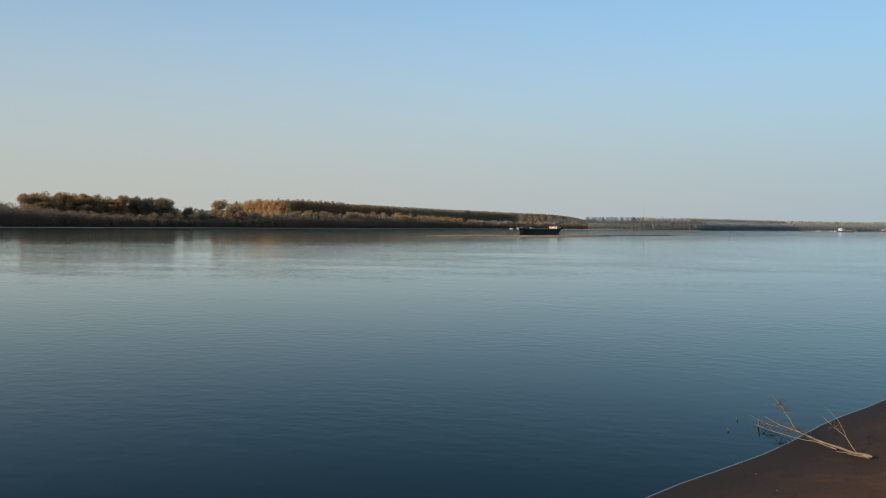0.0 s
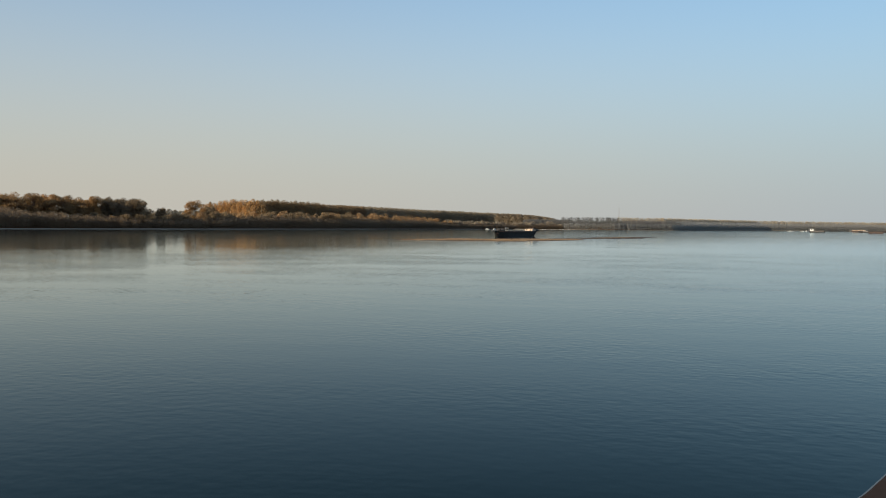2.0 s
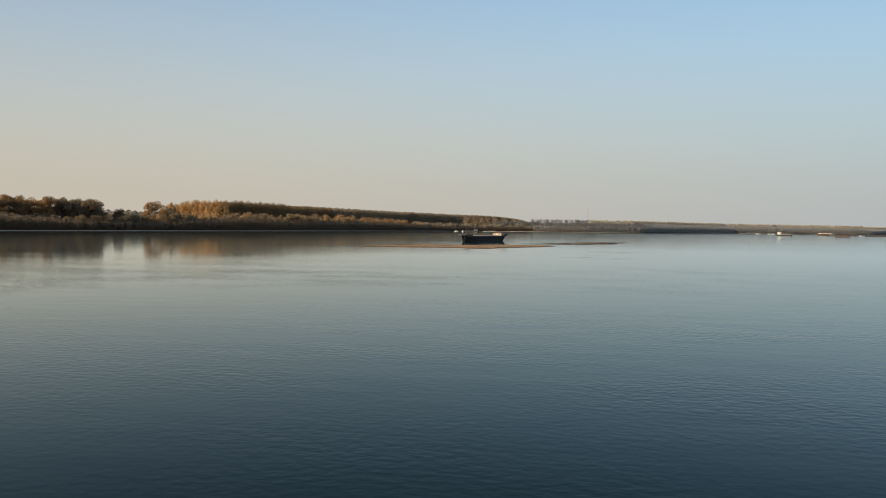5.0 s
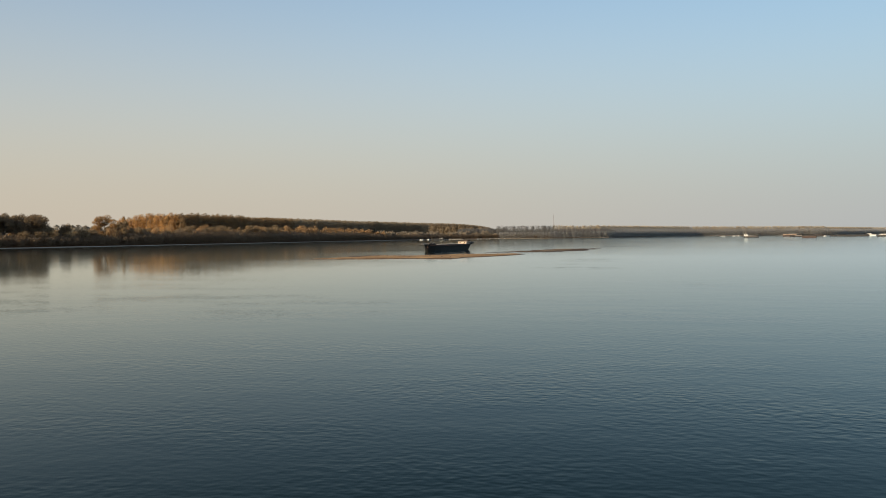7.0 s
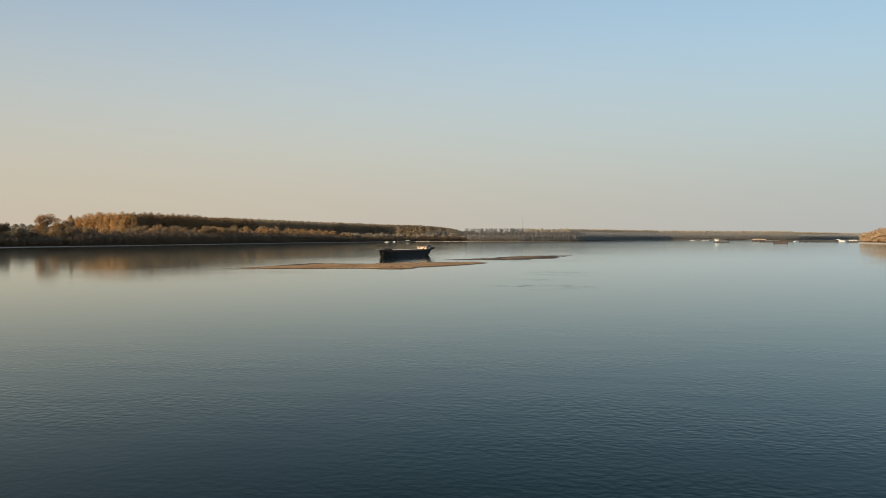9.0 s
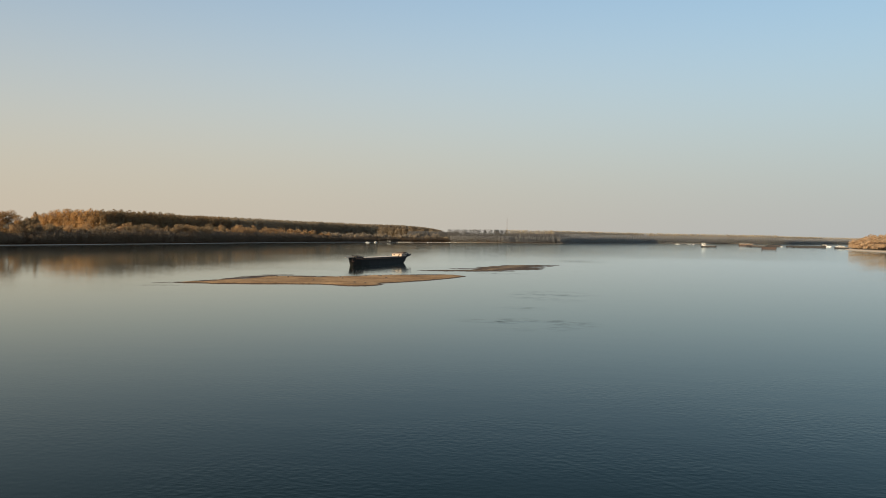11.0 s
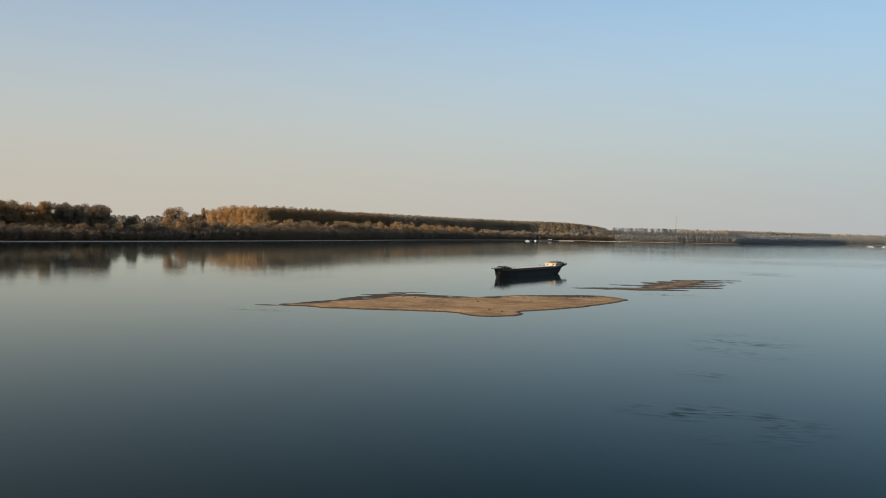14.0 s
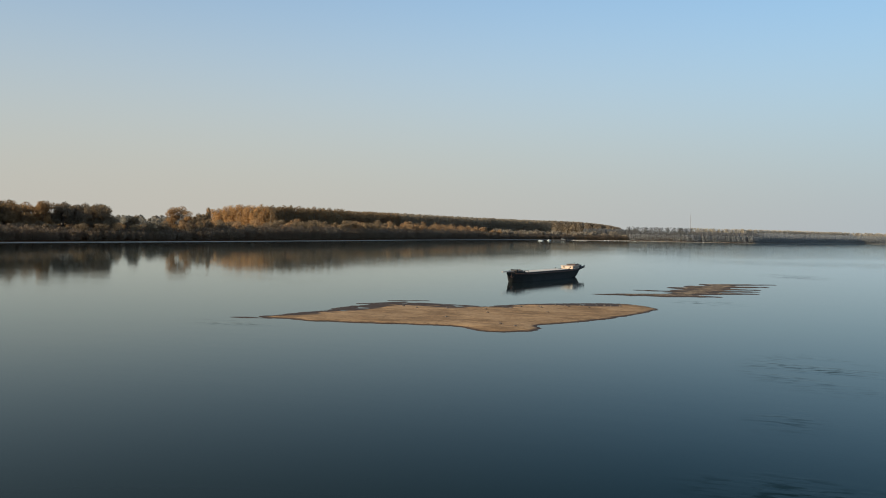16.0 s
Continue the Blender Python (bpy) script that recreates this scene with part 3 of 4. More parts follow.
spit = sheet("mud_spit", np.linspace(-26, 30, 160), np.linspace(328, 400, 170), spit_height, M_MUD)
tagged(spit, "low streaky brown mud spit barely above the water", "sandbar", kind="structure")


# ---- foliage and trees ----
rng = np.random.default_rng(7)


def leaf_quads(points, sizes, r, out):
    """A small bent leaf clump at each point, facing more or less along out."""
    n = len(points)
    q = out + r.normal(size=(n, 3)) * 0.42
    q /= np.linalg.norm(q, axis=1, keepdims=True)
    d = np.cross(q, r.normal(size=(n, 3)))
    d /= np.linalg.norm(d, axis=1, keepdims=True)
    e = np.cross(q, d)
    s = np.asarray(sizes).reshape(-1, 1)
    nrm = -q * s * 0.22
    quad = np.stack([points - d * s, points + e * s * 0.66 - nrm, points + d * s, points - e * s * 0.66 - nrm], axis=1).reshape(-1, 3)
    return quad, np.arange(4 * n).reshape(-1, 4)


def lobe_points(lobes, per, r):
    """Points near the skins of a set of overlapping lobes (centre, radii), and the way out from each."""
    out, away = [], []
    for c, rad in lobes:
        d = r.normal(size=(per, 3))
        d /= np.linalg.norm(d, axis=1, keepdims=True)
        out.append(np.asarray(c) + d * np.asarray(rad) * np.clip(r.normal(0.88, 0.14, (per, 1)), 0.3, 1.2))
        away.append(d + np.array([0, 0, 0.25]))
    return np.concatenate(out), np.concatenate(away)


def crown_lobes(kind, h, w, r):
    """The lobes of a crown for a tree of height h and crown width w."""
    lobes = []
    if kind == "poplar":
        for k in range(9):
            t = k / 8
            z = h * (0.26 + 0.66 * t)
            spread = w * 0.5 * (1.0 - 0.28 * t ** 4)
            a = r.uniform(0, math.tau)
            q = spread * 0.4
            lobes.append(((q * math.cos(a), q * math.sin(a), z), (spread * 0.75, spread * 0.75, h * 0.09)))
    elif kind == "broad":                            # leafy nearly to the ground
        for k in range(30):
            a, t = r.uniform(0, math.tau), (k + 0.5) / 30
            q = w * 0.42 * math.sqrt(max(0.05, 1 - (1.5 * t - 0.55) ** 2)) * r.uniform(0.45, 1.0)
            lobes.append(((q * math.cos(a), q * math.sin(a), h * (0.12 + 0.80 * t)), (w * r.uniform(0.12, 0.19), w * r.uniform(0.12, 0.19), h * r.uniform(0.06, 0.10))))
    elif kind == "round":
        for k in range(22):
            a, t = r.uniform(0, math.tau), r.uniform(0, 1)
            q = w * 0.36 * math.sqrt(1 - (t - 0.3) ** 2) * r.uniform(0.5, 1.0)
            lobes.append(((q * math.cos(a), q * math.sin(a), h * (0.38 + 0.5 * t)), (w * r.uniform(0.13, 0.22), w * r.uniform(0.13, 0.22), h * r.uniform(0.06, 0.1))))
    else:                                            # willow thicket, leafy to the ground
        for k in range(12):
            a, t = r.uniform(0, math.tau), (k / 11) ** 0.8
            q = w * 0.36 * (1 - 0.55 * t)
            lobes.append(((q * math.cos(a), q * math.sin(a), h * (0.12 + 0.74 * t)), (w * r.uniform(0.16, 0.26), w * r.uniform(0.16, 0.26), h * r.uniform(0.08, 0.14))))
    return lobes


def trunk_mesh(kind, h, w, lobes, r):
    bm = bmesh.new()
    top = h * (0.86 if kind == "poplar" else 0.6)
    if kind == "willow":
        for k in range(5):
            a = k * math.tau / 5 + r.uniform(0, 0.6)
            q = w * 0.25
            tube(bm, [(0.15 * math.cos(a), 0.15 * math.sin(a), -0.5), (q * 0.5 * math.cos(a), q * 0.5 * math.sin(a), h * 0.35), (q * math.cos(a), q * math.sin(a), h * 0.75)], [0.14, 0.10, 0.04], 5)
        return bm
    lean = r.uniform(-0.3, 0.3, 2)
    tube(bm, [(0, 0, -0.5), (0, 0, 0.4), (lean[0] * 0.5, lean[1] * 0.5, top * 0.5), (lean[0], lean[1], top)], [h * 0.022, h * 0.016, h * 0.012, h * 0.004], 7)
    for (cx, cy, cz), _ in lobes[:: (2 if kind == "poplar" else 1)]:
        z0 = max(h * 0.2, cz - h * 0.16)
        f = z0 / top
        tube(bm, [(lean[0] * f, lean[1] * f, z0), (cx * 0.55, cy * 0.55, cz - h * 0.05), (cx, cy, cz + h * 0.02)], [h * 0.006, h * 0.004, h * 0.0015], 5)
    return bm


def make_tree(name, kind, h, w, per, leaf, leaves, bark, label, category, group, seed):
    """One tree as a thing: trunk with limbs, and a crown of leaf clumps."""
    r = np.random.default_rng(seed)
    lobes = crown_lobes(kind, h, w, r)
    root = thing(name, Matrix.Identity(4), label, category, group)
    part("trunk", trunk_mesh(kind, h, w, lobes, r), bark, root, smooth=True)
    pts, away = lobe_points(lobes, per, r)
    v, f = leaf_quads(pts, r.uniform(0.6, 1.25, len(pts)) * leaf, r, away)
    crown = new("crown", raw_mesh("crown", v, f, [leaves]))
    crown.parent = root
    return root


def place(proto, used, x, y, turn, scale, label=""):
    """Stands the prototype itself at the first place, and copies of it after that."""
    m = pose(x, y, float(ground_height(np.array([x]), np.array([y]))[0]) - 0.05, 0, 0, turn)
    if proto.name in used:
        ob = copy_thing(proto, m)
    else:
        ob = proto
        used.add(proto.name)
        ob.matrix_basis = m
    ob.scale = (scale[0], scale[0], scale[1])
    if label:
        tagged(ob, label)
    return ob


def along(path, s):
    """The place s metres along a line, and its heading."""
    p = np.array(path, float)
    seg = np.hypot(*(p[1:] - p[:-1]).T)
    c = np.concatenate([[0], np.cumsum(seg)])
    k = int(np.clip(np.searchsorted(c, s) - 1, 0, len(seg) - 1))
    d = (p[k + 1] - p[k]) / seg[k]
    return p[k] + d * (s - c[k]), d, c[-1]


LEFT_BANK = FAR_BANK[::-1][3:14]           # from behind the viewer's left, up the river to the far bend
BEND = FAR_BANK[::-1][12:]


def inland(path, s, back):
    """A point s metres along the bank and so many metres back from the water."""
    p, d, _ = along(path, s)
    return p[0] - d[1] * back, p[1] + d[0] * back


def wood(name, places, kinds, leaf, per, leaves, bark, label, category, seed, face=1.0):
    """A wood too dense to count: whole trees, trunks and leaf clumps, in one mesh."""
    r = np.random.default_rng(seed)
    protos = []
    for k in range(5):
        kind = kinds[k % len(kinds)]
        w = {"poplar": 0.34, "round": 0.62, "willow": 0.95, "scrub": 0.55}[kind]
        lobes = crown_lobes(kind, 1.0, w, r)
        if kind == "scrub":                          # a soft, twiggy crown without lobes
            z = r.uniform(0.02, 1.0, per) ** 0.8
            q = w * 0.5 * np.sqrt(r.uniform(0, 1, per)) * (1.0 - z ** 5) ** 0.5
            a = r.uniform(0, math.tau, per)
            pts = np.stack([q * np.cos(a), q * np.sin(a), z], axis=1)
            away = np.stack([np.cos(a), np.sin(a), 0.2 + 1.2 * z ** 3], axis=1)
        else:
            pts, away = lobe_points(lobes, per, r)
        protos.append((pts, away))
    vs, fs, idx, n = [], [], [], 0
    for x, y, h, wide in places:
        pts, away = protos[r.integers(5)]
        a = r.uniform(0, math.tau)
        c, s = math.cos(a), math.sin(a)
        q = pts * np.array([h * wide, h * wide, h])
        q = np.stack([q[:, 0] * c - q[:, 1] * s + x, q[:, 0] * s + q[:, 1] * c + y, q[:, 2] + 1.0], axis=1)
        o = np.stack([away[:, 0] * c - away[:, 1] * s, away[:, 0] * s + away[:, 1] * c, away[:, 2]], axis=1)
        v, f = leaf_quads(q, r.uniform(0.6, 1.3, len(q)) * leaf, r, o * face)
        t = np.array([[dx * h * 0.013 * k + x, dy * h * 0.013 * k + y, z] for z, k in ((-0.5, 1), (h * 0.8, 0.3)) for dx, dy in ((1, 0), (-0.5, 0.87), (-0.5, -0.87))])
        tf = np.array([[0, 1, 4, 3], [1, 2, 5, 4], [2, 0, 3, 5]])
        vs += [v, t]
        fs += [f + n, tf + n + len(v)]
        idx += [np.zeros(len(f)), np.ones(3)]
        n += len(v) + 6
    ob = new(name, raw_mesh(name, np.concatenate(vs), np.concatenate(fs), [leaves, bark], np.concatenate(idx)))
    return tagged(ob, label, category, kind="stuff")


used = set()

# the tall copse on the bank
COPSE = [(-405, 512), (-396, 534), (-376, 574), (-352, 622)]
copse = [make_tree("copse_tree", "round", h, w, per, 0.4, M_COPSE, M_BARK, "tall broad-crowned tree with browning leaves and a bare lower trunk", "tree", "trees of the copse", 40 + k)
         for k, (h, w, per) in enumerate(((24, 17, 220), (23, 16, 200), (24.5, 16, 220), (23, 17, 210)))]
shaded_copse = [make_tree("copse_tree", "round", h, w, 230, 0.38, M_COPSE_SHADED, M_BARK, "tall tree on a bare trunk at the copse's end, leaves darkened for shade", "tree", "trees of the copse", 46 + k)
              for k, (h, w) in enumerate(((24.5, 15), (23.5, 16)))]
for k in range(30):
    s = 2 + k * 3.9
    p, d, _ = along(COPSE, s)
    back = (-4, 5, 13)[k % 3] + rng.uniform(-2, 2)
    place(copse[k % 4] if k < 21 else shaded_copse[k % 2], used, p[0] - d[1] * back, p[1] + d[0] * back, rng.uniform(0, 360), (rng.uniform(0.85, 1.1), rng.uniform(0.89, 0.98)))

# the rounded tree that stands free on the bank, and smaller ones by it
lone = make_tree("riverside_tree", "broad", 22.5, 22, 330, 0.36, M_COPSE, M_BARK, "free-standing round-crowned tree with yellowing leaves", "tree", "", 60)
place(lone, used, -340, 672, 30, (1.0, 1.0))
slim = make_tree("slender_poplar", "poplar", 22, 5, 70, 0.5, M_COPSE, M_BARK, "slender dark poplar at the wood's edge", "tree", "", 61)
place(slim, used, -371, 762, 30, (1.0, 1.05))
young = make_tree("young_tree", "broad", 14, 9, 110, 0.36, M_BUSH_SHADED, M_PALE_BARK, "small brown-leaved tree on the wooded bank", "tree", "small trees on the bank", 62)
for x, y, turn, size in ((-350, 634, 10, 1.1), (-338, 690, 80, 1.15), (-347, 712, 200, 1.25), (-356, 735, 300, 1.35)):
    place(young, used, x, y, turn, (1.2, size))

def scrub_top(y):
    """Height of the willows along the bank: low by the copse, tall farther up."""
    return float(np.interp(y, (450, 560, 640, 750, 900, 1000, 1100, 1190, 1350), (12, 11, 12.5, 14, 16, 18, 17, 12.5, 12)))


def thicket_top(y):
    return float(np.interp(y, (400, 470, 510, 560, 630, 690, 740, 820, 870, 1000, 1100, 1190, 1350), (14.5, 13.0, 10.0, 7.6, 6.2, 8.5, 11, 11, 9.8, 10.6, 10.2, 6.5, 6)))


# willow thicket along the left bank: the nearest ones singly, the rest as one belt
willow = [make_tree("willow_shrub", "willow", h, w, per, 0.3, M_WILLOW if k == 2 else M_BUSH_SHADED, M_BARK, "bushy willow with pale golden leaves down to the bank" if k == 2 else "dense willow shrub on the bank, leaves darkened for shade", "shrub", "willows on the bank", 80 + k)
          for k, (h, w, per) in enumerate(((11, 10, 190), (10.5, 9, 180), (11.5, 11, 200), (11, 12, 190)))]
total = along(LEFT_BANK, 0)[2]
for k in range(84):
    s = 250 + k * 4.6
    x, y = inland(LEFT_BANK, s, (15, 21, 29)[k % 3] + rng.uniform(-2, 2))
    place(willow[k % 4], used, x, y, rng.uniform(0, 360), (rng.uniform(0.85, 1.25) * (scrub_top(y) / 12) ** 0.4, scrub_top(y) / 11 * rng.uniform(0.72, 1.12)))
belt = []
for s in np.arange(60, total, 5.2):
    if 245 < s < 640:
        continue
    for row in range(2):
        x, y = inland(LEFT_BANK, s + rng.uniform(-2.5, 2.5), 15 + row * 11 + rng.uniform(-3, 3))
        belt.append((x, y, scrub_top(y) * (0.85, 1.0, 1.06)[row] * rng.uniform(0.62, 1.12), rng.uniform(0.85, 1.35)))
# low darker row, added for the shade along the foot of the bank
thicket = []
for s in np.arange(0, total, 1.15):
    for back in ((5, 10, 20, 32) if s < 330 else (5, 10)):
        x, y = inland(LEFT_BANK, s + rng.uniform(-1, 1), back + rng.uniform(-2, 3))
        thicket.append((x, y, thicket_top(y) * rng.uniform(0.75, 1.1) * (0.8 if back == 5 else 1.0 if back == 10 else 1.15), rng.uniform(1.0, 1.5)))
wood("bank_thicket", [b for b in thicket if b[1] < 900], ["scrub"], 0.42, 105, M_THICKET, M_BARK, "brown twiggy thicket along the water's edge, darkened for the shaded bank foot", "scrub", 33, 0.35)
wood("bank_thicket", [b for b in thicket if b[1] >= 900], ["scrub"], 0.5, 90, M_THICKET_HAZE, M_THICKET_HAZE, "twiggy thicket farther up the bank, greyed for haze", "scrub", 35, 0.35)
wood("willow_belt", [b for b in belt if b[1] >= 1195], ["round"], 0.75, 14, M_WILLOW_PALE, M_PALE_BARK, "pale willow scrub farther up the bank, greyed further for haze", "scrub", 31)
wood("willow_belt", [b for b in belt if b[1] < 577], ["round"], 0.5, 26, M_BUSH_SHADED, M_BARK, "willow scrub below the copse, leaves darkened for shade", "scrub", 36)
wood("willow_belt", [b for b in belt if 577 <= b[1] < 1195], ["round"], 0.5, 30, M_WILLOW, M_BARK, "dense belt of browning willow scrub along the bank", "scrub", 21)

# the poplar plantation behind the willows
s_corner = min(np.arange(0, total, 2.0), key=lambda s: abs(inland(LEFT_BANK, s, 55)[1] - 810))
poplar = [make_tree("poplar", "poplar", h, w, per, 0.4, M_POPLAR, M_PALE_BARK, "tall straight poplar with golden autumn leaves", "tree", "poplars at the plantation's edge", 120 + k)
          for k, (h, w, per) in enumerate(((26.6, 8.0, 170), (27.0, 7.5, 170), (26.3, 8.5, 170)))]
stand = []
for i, s in enumerate(np.arange(s_corner, s_corner + 620, 4.3)):
    for row in range(4):
        x, y = inland(LEFT_BANK, s + rng.uniform(-0.8, 0.8), 55 + row * 6.0 + rng.uniform(-0.8, 0.8))
        if y > 1368 + row * 4:
            continue
        if row == 0 and i < 30:
            place(poplar[i % 3], used, x, y, rng.uniform(0, 360), (rng.uniform(0.95, 1.15), rng.uniform(0.96, 1.02)))
        else:
            stand.append((x, y, float(np.interp(y, (810, 920, 1050, 1176, 1305, 1368), (26.8, 26.8, 27.2, 26.4, 25.6, 24.8))) * rng.uniform(0.98, 1.02), rng.uniform(0.85, 1.15)))
corners = np.array(LEFT_BANK)
for a, b, c in zip(corners[4:], corners[5:], corners[6:]):            # the rows fan out round the bends of the bank
    n0, n1 = ((q - p) / np.hypot(*(q - p)) for p, q in ((a, b), (b, c)))
    for row in range(4):
        for t in (0.15, 0.4, 0.6, 0.85):
            n = n0 * (1 - t) + n1 * t
            n = n / np.hypot(*n) * (55 + row * 6.0)
            if 830 < b[1] + n[0] < 1368:
                stand.append((b[0] - n[1], b[1] + n[0], 26.2 * rng.uniform(0.98, 1.02), rng.uniform(0.85, 1.15)))
golden = [make_tree("golden_poplar", "poplar", h, w, per, 0.36, M_POPLAR_SUNLIT, M_PALE_BARK, "tall poplar on the sunny end face, sunlight put into its leaf colour", "tree", "poplars on the plantation's sunny side", 150 + k)
          for k, (h, w, per) in enumerate(((26.6, 8.5, 210), (26.9, 8.0, 210)))]
for i, back in enumerate(np.arange(60, 124, 4.2)):
    for row in range(3):
        x, y = inland(LEFT_BANK, s_corner + row * 6, back + rng.uniform(-0.8, 0.8))
        if row == 0:
            place(golden[i % 2], used, x, y, rng.uniform(0, 360), (rng.uniform(0.95, 1.15), rng.uniform(0.95, 1.02) * float(np.interp(back, (96, 118), (1.0, 0.84)))))
        else:
            stand.append((x, y, 26.6 * float(np.interp(back, (96, 118), (1.0, 0.84))) * rng.uniform(0.97, 1.02), rng.uniform(0.85, 1.15)))
wood("poplar_plantation", [b for b in stand if b[1] >= 1040], ["poplar"], 0.75, 34, M_POPLAR_HAZE, M_PALE_BARK, "farther end of the poplar plantation, its leaves paled for haze", "woodland", 32)
wood("poplar_plantation", [b for b in stand if b[1] < 1040], ["poplar"], 0.75, 34, M_POPLAR, M_PALE_BARK, "long plantation of golden-brown poplars behind the willows", "woodland", 22)

# paler wood in the gap between copse and plantation, far back
gap = [(rng.uniform(-520, -400), rng.uniform(760, 860), rng.uniform(14, 17.5), rng.uniform(0.8, 1.2)) for _ in range(90)]
wood("distant_grove", gap, ["scrub"], 0.9, 240, M_GROVE, M_PALE_BARK, "grove seen through the gap behind the bank, paled for haze", "woodland", 23)
left_end = [(*inland(LEFT_BANK, s, 22 + rng.uniform(0, 40)), rng.uniform(13, 18), rng.uniform(0.8, 1.2)) for s in np.arange(0, 150, 2.4)]
left_end += [(*inland(LEFT_BANK, s, 60 + rng.uniform(0, 40)), rng.uniform(8, 10.5), rng.uniform(1.0, 1.5)) for s in np.arange(150, 340, 2.4)]
wood("bank_wood", left_end, ["round"], 0.9, 20, M_COPSE, M_BARK, "low brown wood on the bank beyond the copse", "woodland", 24)

# second stand and the long far bank
second = []
for _ in range(520):
    x = rng.uniform(-300, -90)
    second.append((x, rng.uniform(1600, 1660), float(np.interp(x, (-210, -165, -130, -105, -90), (28.0, 27.0, 24.5, 21.5, 18.5))) * rng.uniform(0.97, 1.03), rng.uniform(0.7, 0.95)))
wood("second_plantation", second, ["scrub"], 1.0, 130, M_POPLAR_HAZE, M_PALE_BARK, "farther stand of poplars on the bend, paled for haze", "woodland", 25)
far, far_pale, crest, bend_wood = [], [], [], []
length = along(BEND, 0)[2]
s = 0.0
while s < length - 1200:
    for row in range(3):
        x, y = inland(BEND, s + rng.uniform(-3, 3), 7 + row * 8 + rng.uniform(-2, 2))
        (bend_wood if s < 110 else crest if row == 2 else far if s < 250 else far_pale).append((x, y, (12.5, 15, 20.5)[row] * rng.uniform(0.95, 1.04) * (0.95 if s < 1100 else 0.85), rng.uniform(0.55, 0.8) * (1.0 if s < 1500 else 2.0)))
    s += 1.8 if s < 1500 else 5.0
wood("far_bank_wood", far, ["scrub"], 0.95, 95, M_FAR, M_FAR, "wood along the far bank, greyed for haze", "woodland", 26, 0.3)
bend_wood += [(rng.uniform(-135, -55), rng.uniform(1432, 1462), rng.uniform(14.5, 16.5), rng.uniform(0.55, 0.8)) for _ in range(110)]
wood("far_bank_wood", far_pale, ["scrub"], 0.95, 95, M_FAR_PALE, M_FAR_PALE, "wood along the farthest bank, paled to grey for haze", "woodland", 29, 0.3)
wood("bend_wood", bend_wood, ["scrub"], 0.6, 130, M_BEND, M_BEND, "wood on the inside of the bend, greyed less for haze", "woodland", 28, 0.3)
wood("far_bank_crest", crest, ["scrub"], 0.95, 95, M_CREST, M_FAR, "tree tops behind the far wood, coloured as if sunlit", "woodland", 27, 0.3)

far_scrub = []
s = 0.0
while s < length - 1600:
    x, y = inland(BEND, s, 3 + rng.uniform(-1, 2))
    far_scrub.append((x, y, rng.uniform(8, 10), rng.uniform(0.8, 1.1)))
    s += 2.4
wood("far_bank_scrub", far_scrub, ["scrub"], 0.95, 70, M_FAR_SCRUB, M_FAR_SCRUB, "scrub at the foot of the far wood, greyed for haze", "scrub", 34, 0.3)

# the russet point on the other shore
point_tree = [make_tree("russet_shrub", "willow", h, w, per, 0.55, M_RUSSET, M_BARK, "orange-leaved tree on the sandy point", "tree", "trees on the sandy point", 140 + k)
              for k, (h, w, per) in enumerate(((14, 13, 110), (15.5, 12, 110), (12.5, 13, 100)))]
POINT = NEAR_BANK[12:18]
plen = along(POINT, 0)[2]
for k in range(48):
    s = plen - 90 - k * 4.6
    p, d, _ = along(POINT, s)
    back = (7, 15, 25)[k % 3] + rng.uniform(-2, 2)
    place(point_tree[k % 3], used, p[0] + d[1] * back, p[1] - d[0] * back, rng.uniform(0, 360), (rng.uniform(0.85, 1.15), rng.uniform(0.7, 0.95) * float(np.interp(k, (0, 6, 20), (0.6, 0.8, 1.0)))))


# ---- the barge by the sandbar ----
def loft(bm, sections):
    rows = [[bm.verts.new(p) for p in s] for s in sections]
    for a, b in zip(rows, rows[1:]):
        for k in range(len(a) - 1):
            bm.faces.new((a[k], a[k + 1], b[k + 1], b[k]))
    return rows


def hull_mesh(stations):
    """A hull from stations (x, half breadth at deck, half breadth at the keel, keel z, deck z)."""
    bm = bmesh.new()
    secs = []
    for x, hb, kb, kz, dz in stations:
        right = [(x, -kb, kz), (x, -(kb + hb) * 0.5 - 0.12 * hb, kz + (dz - kz) * 0.28), (x, -hb, kz + (dz - kz) * 0.62), (x, -hb, dz)]
        left = [(px, -py, pz) for px, py, pz in right[::-1]]
        secs.append(right + left)
    rows = loft(bm, secs)
    for a, b in zip(rows, rows[1:]):
        bm.faces.new((a[0], b[0], b[-1], a[-1]))
    bm.faces.new(rows[0])
    bm.faces.new(rows[-1])
    bmesh.ops.remove_doubles(bm, verts=bm.verts, dist=0.002)
    return bm


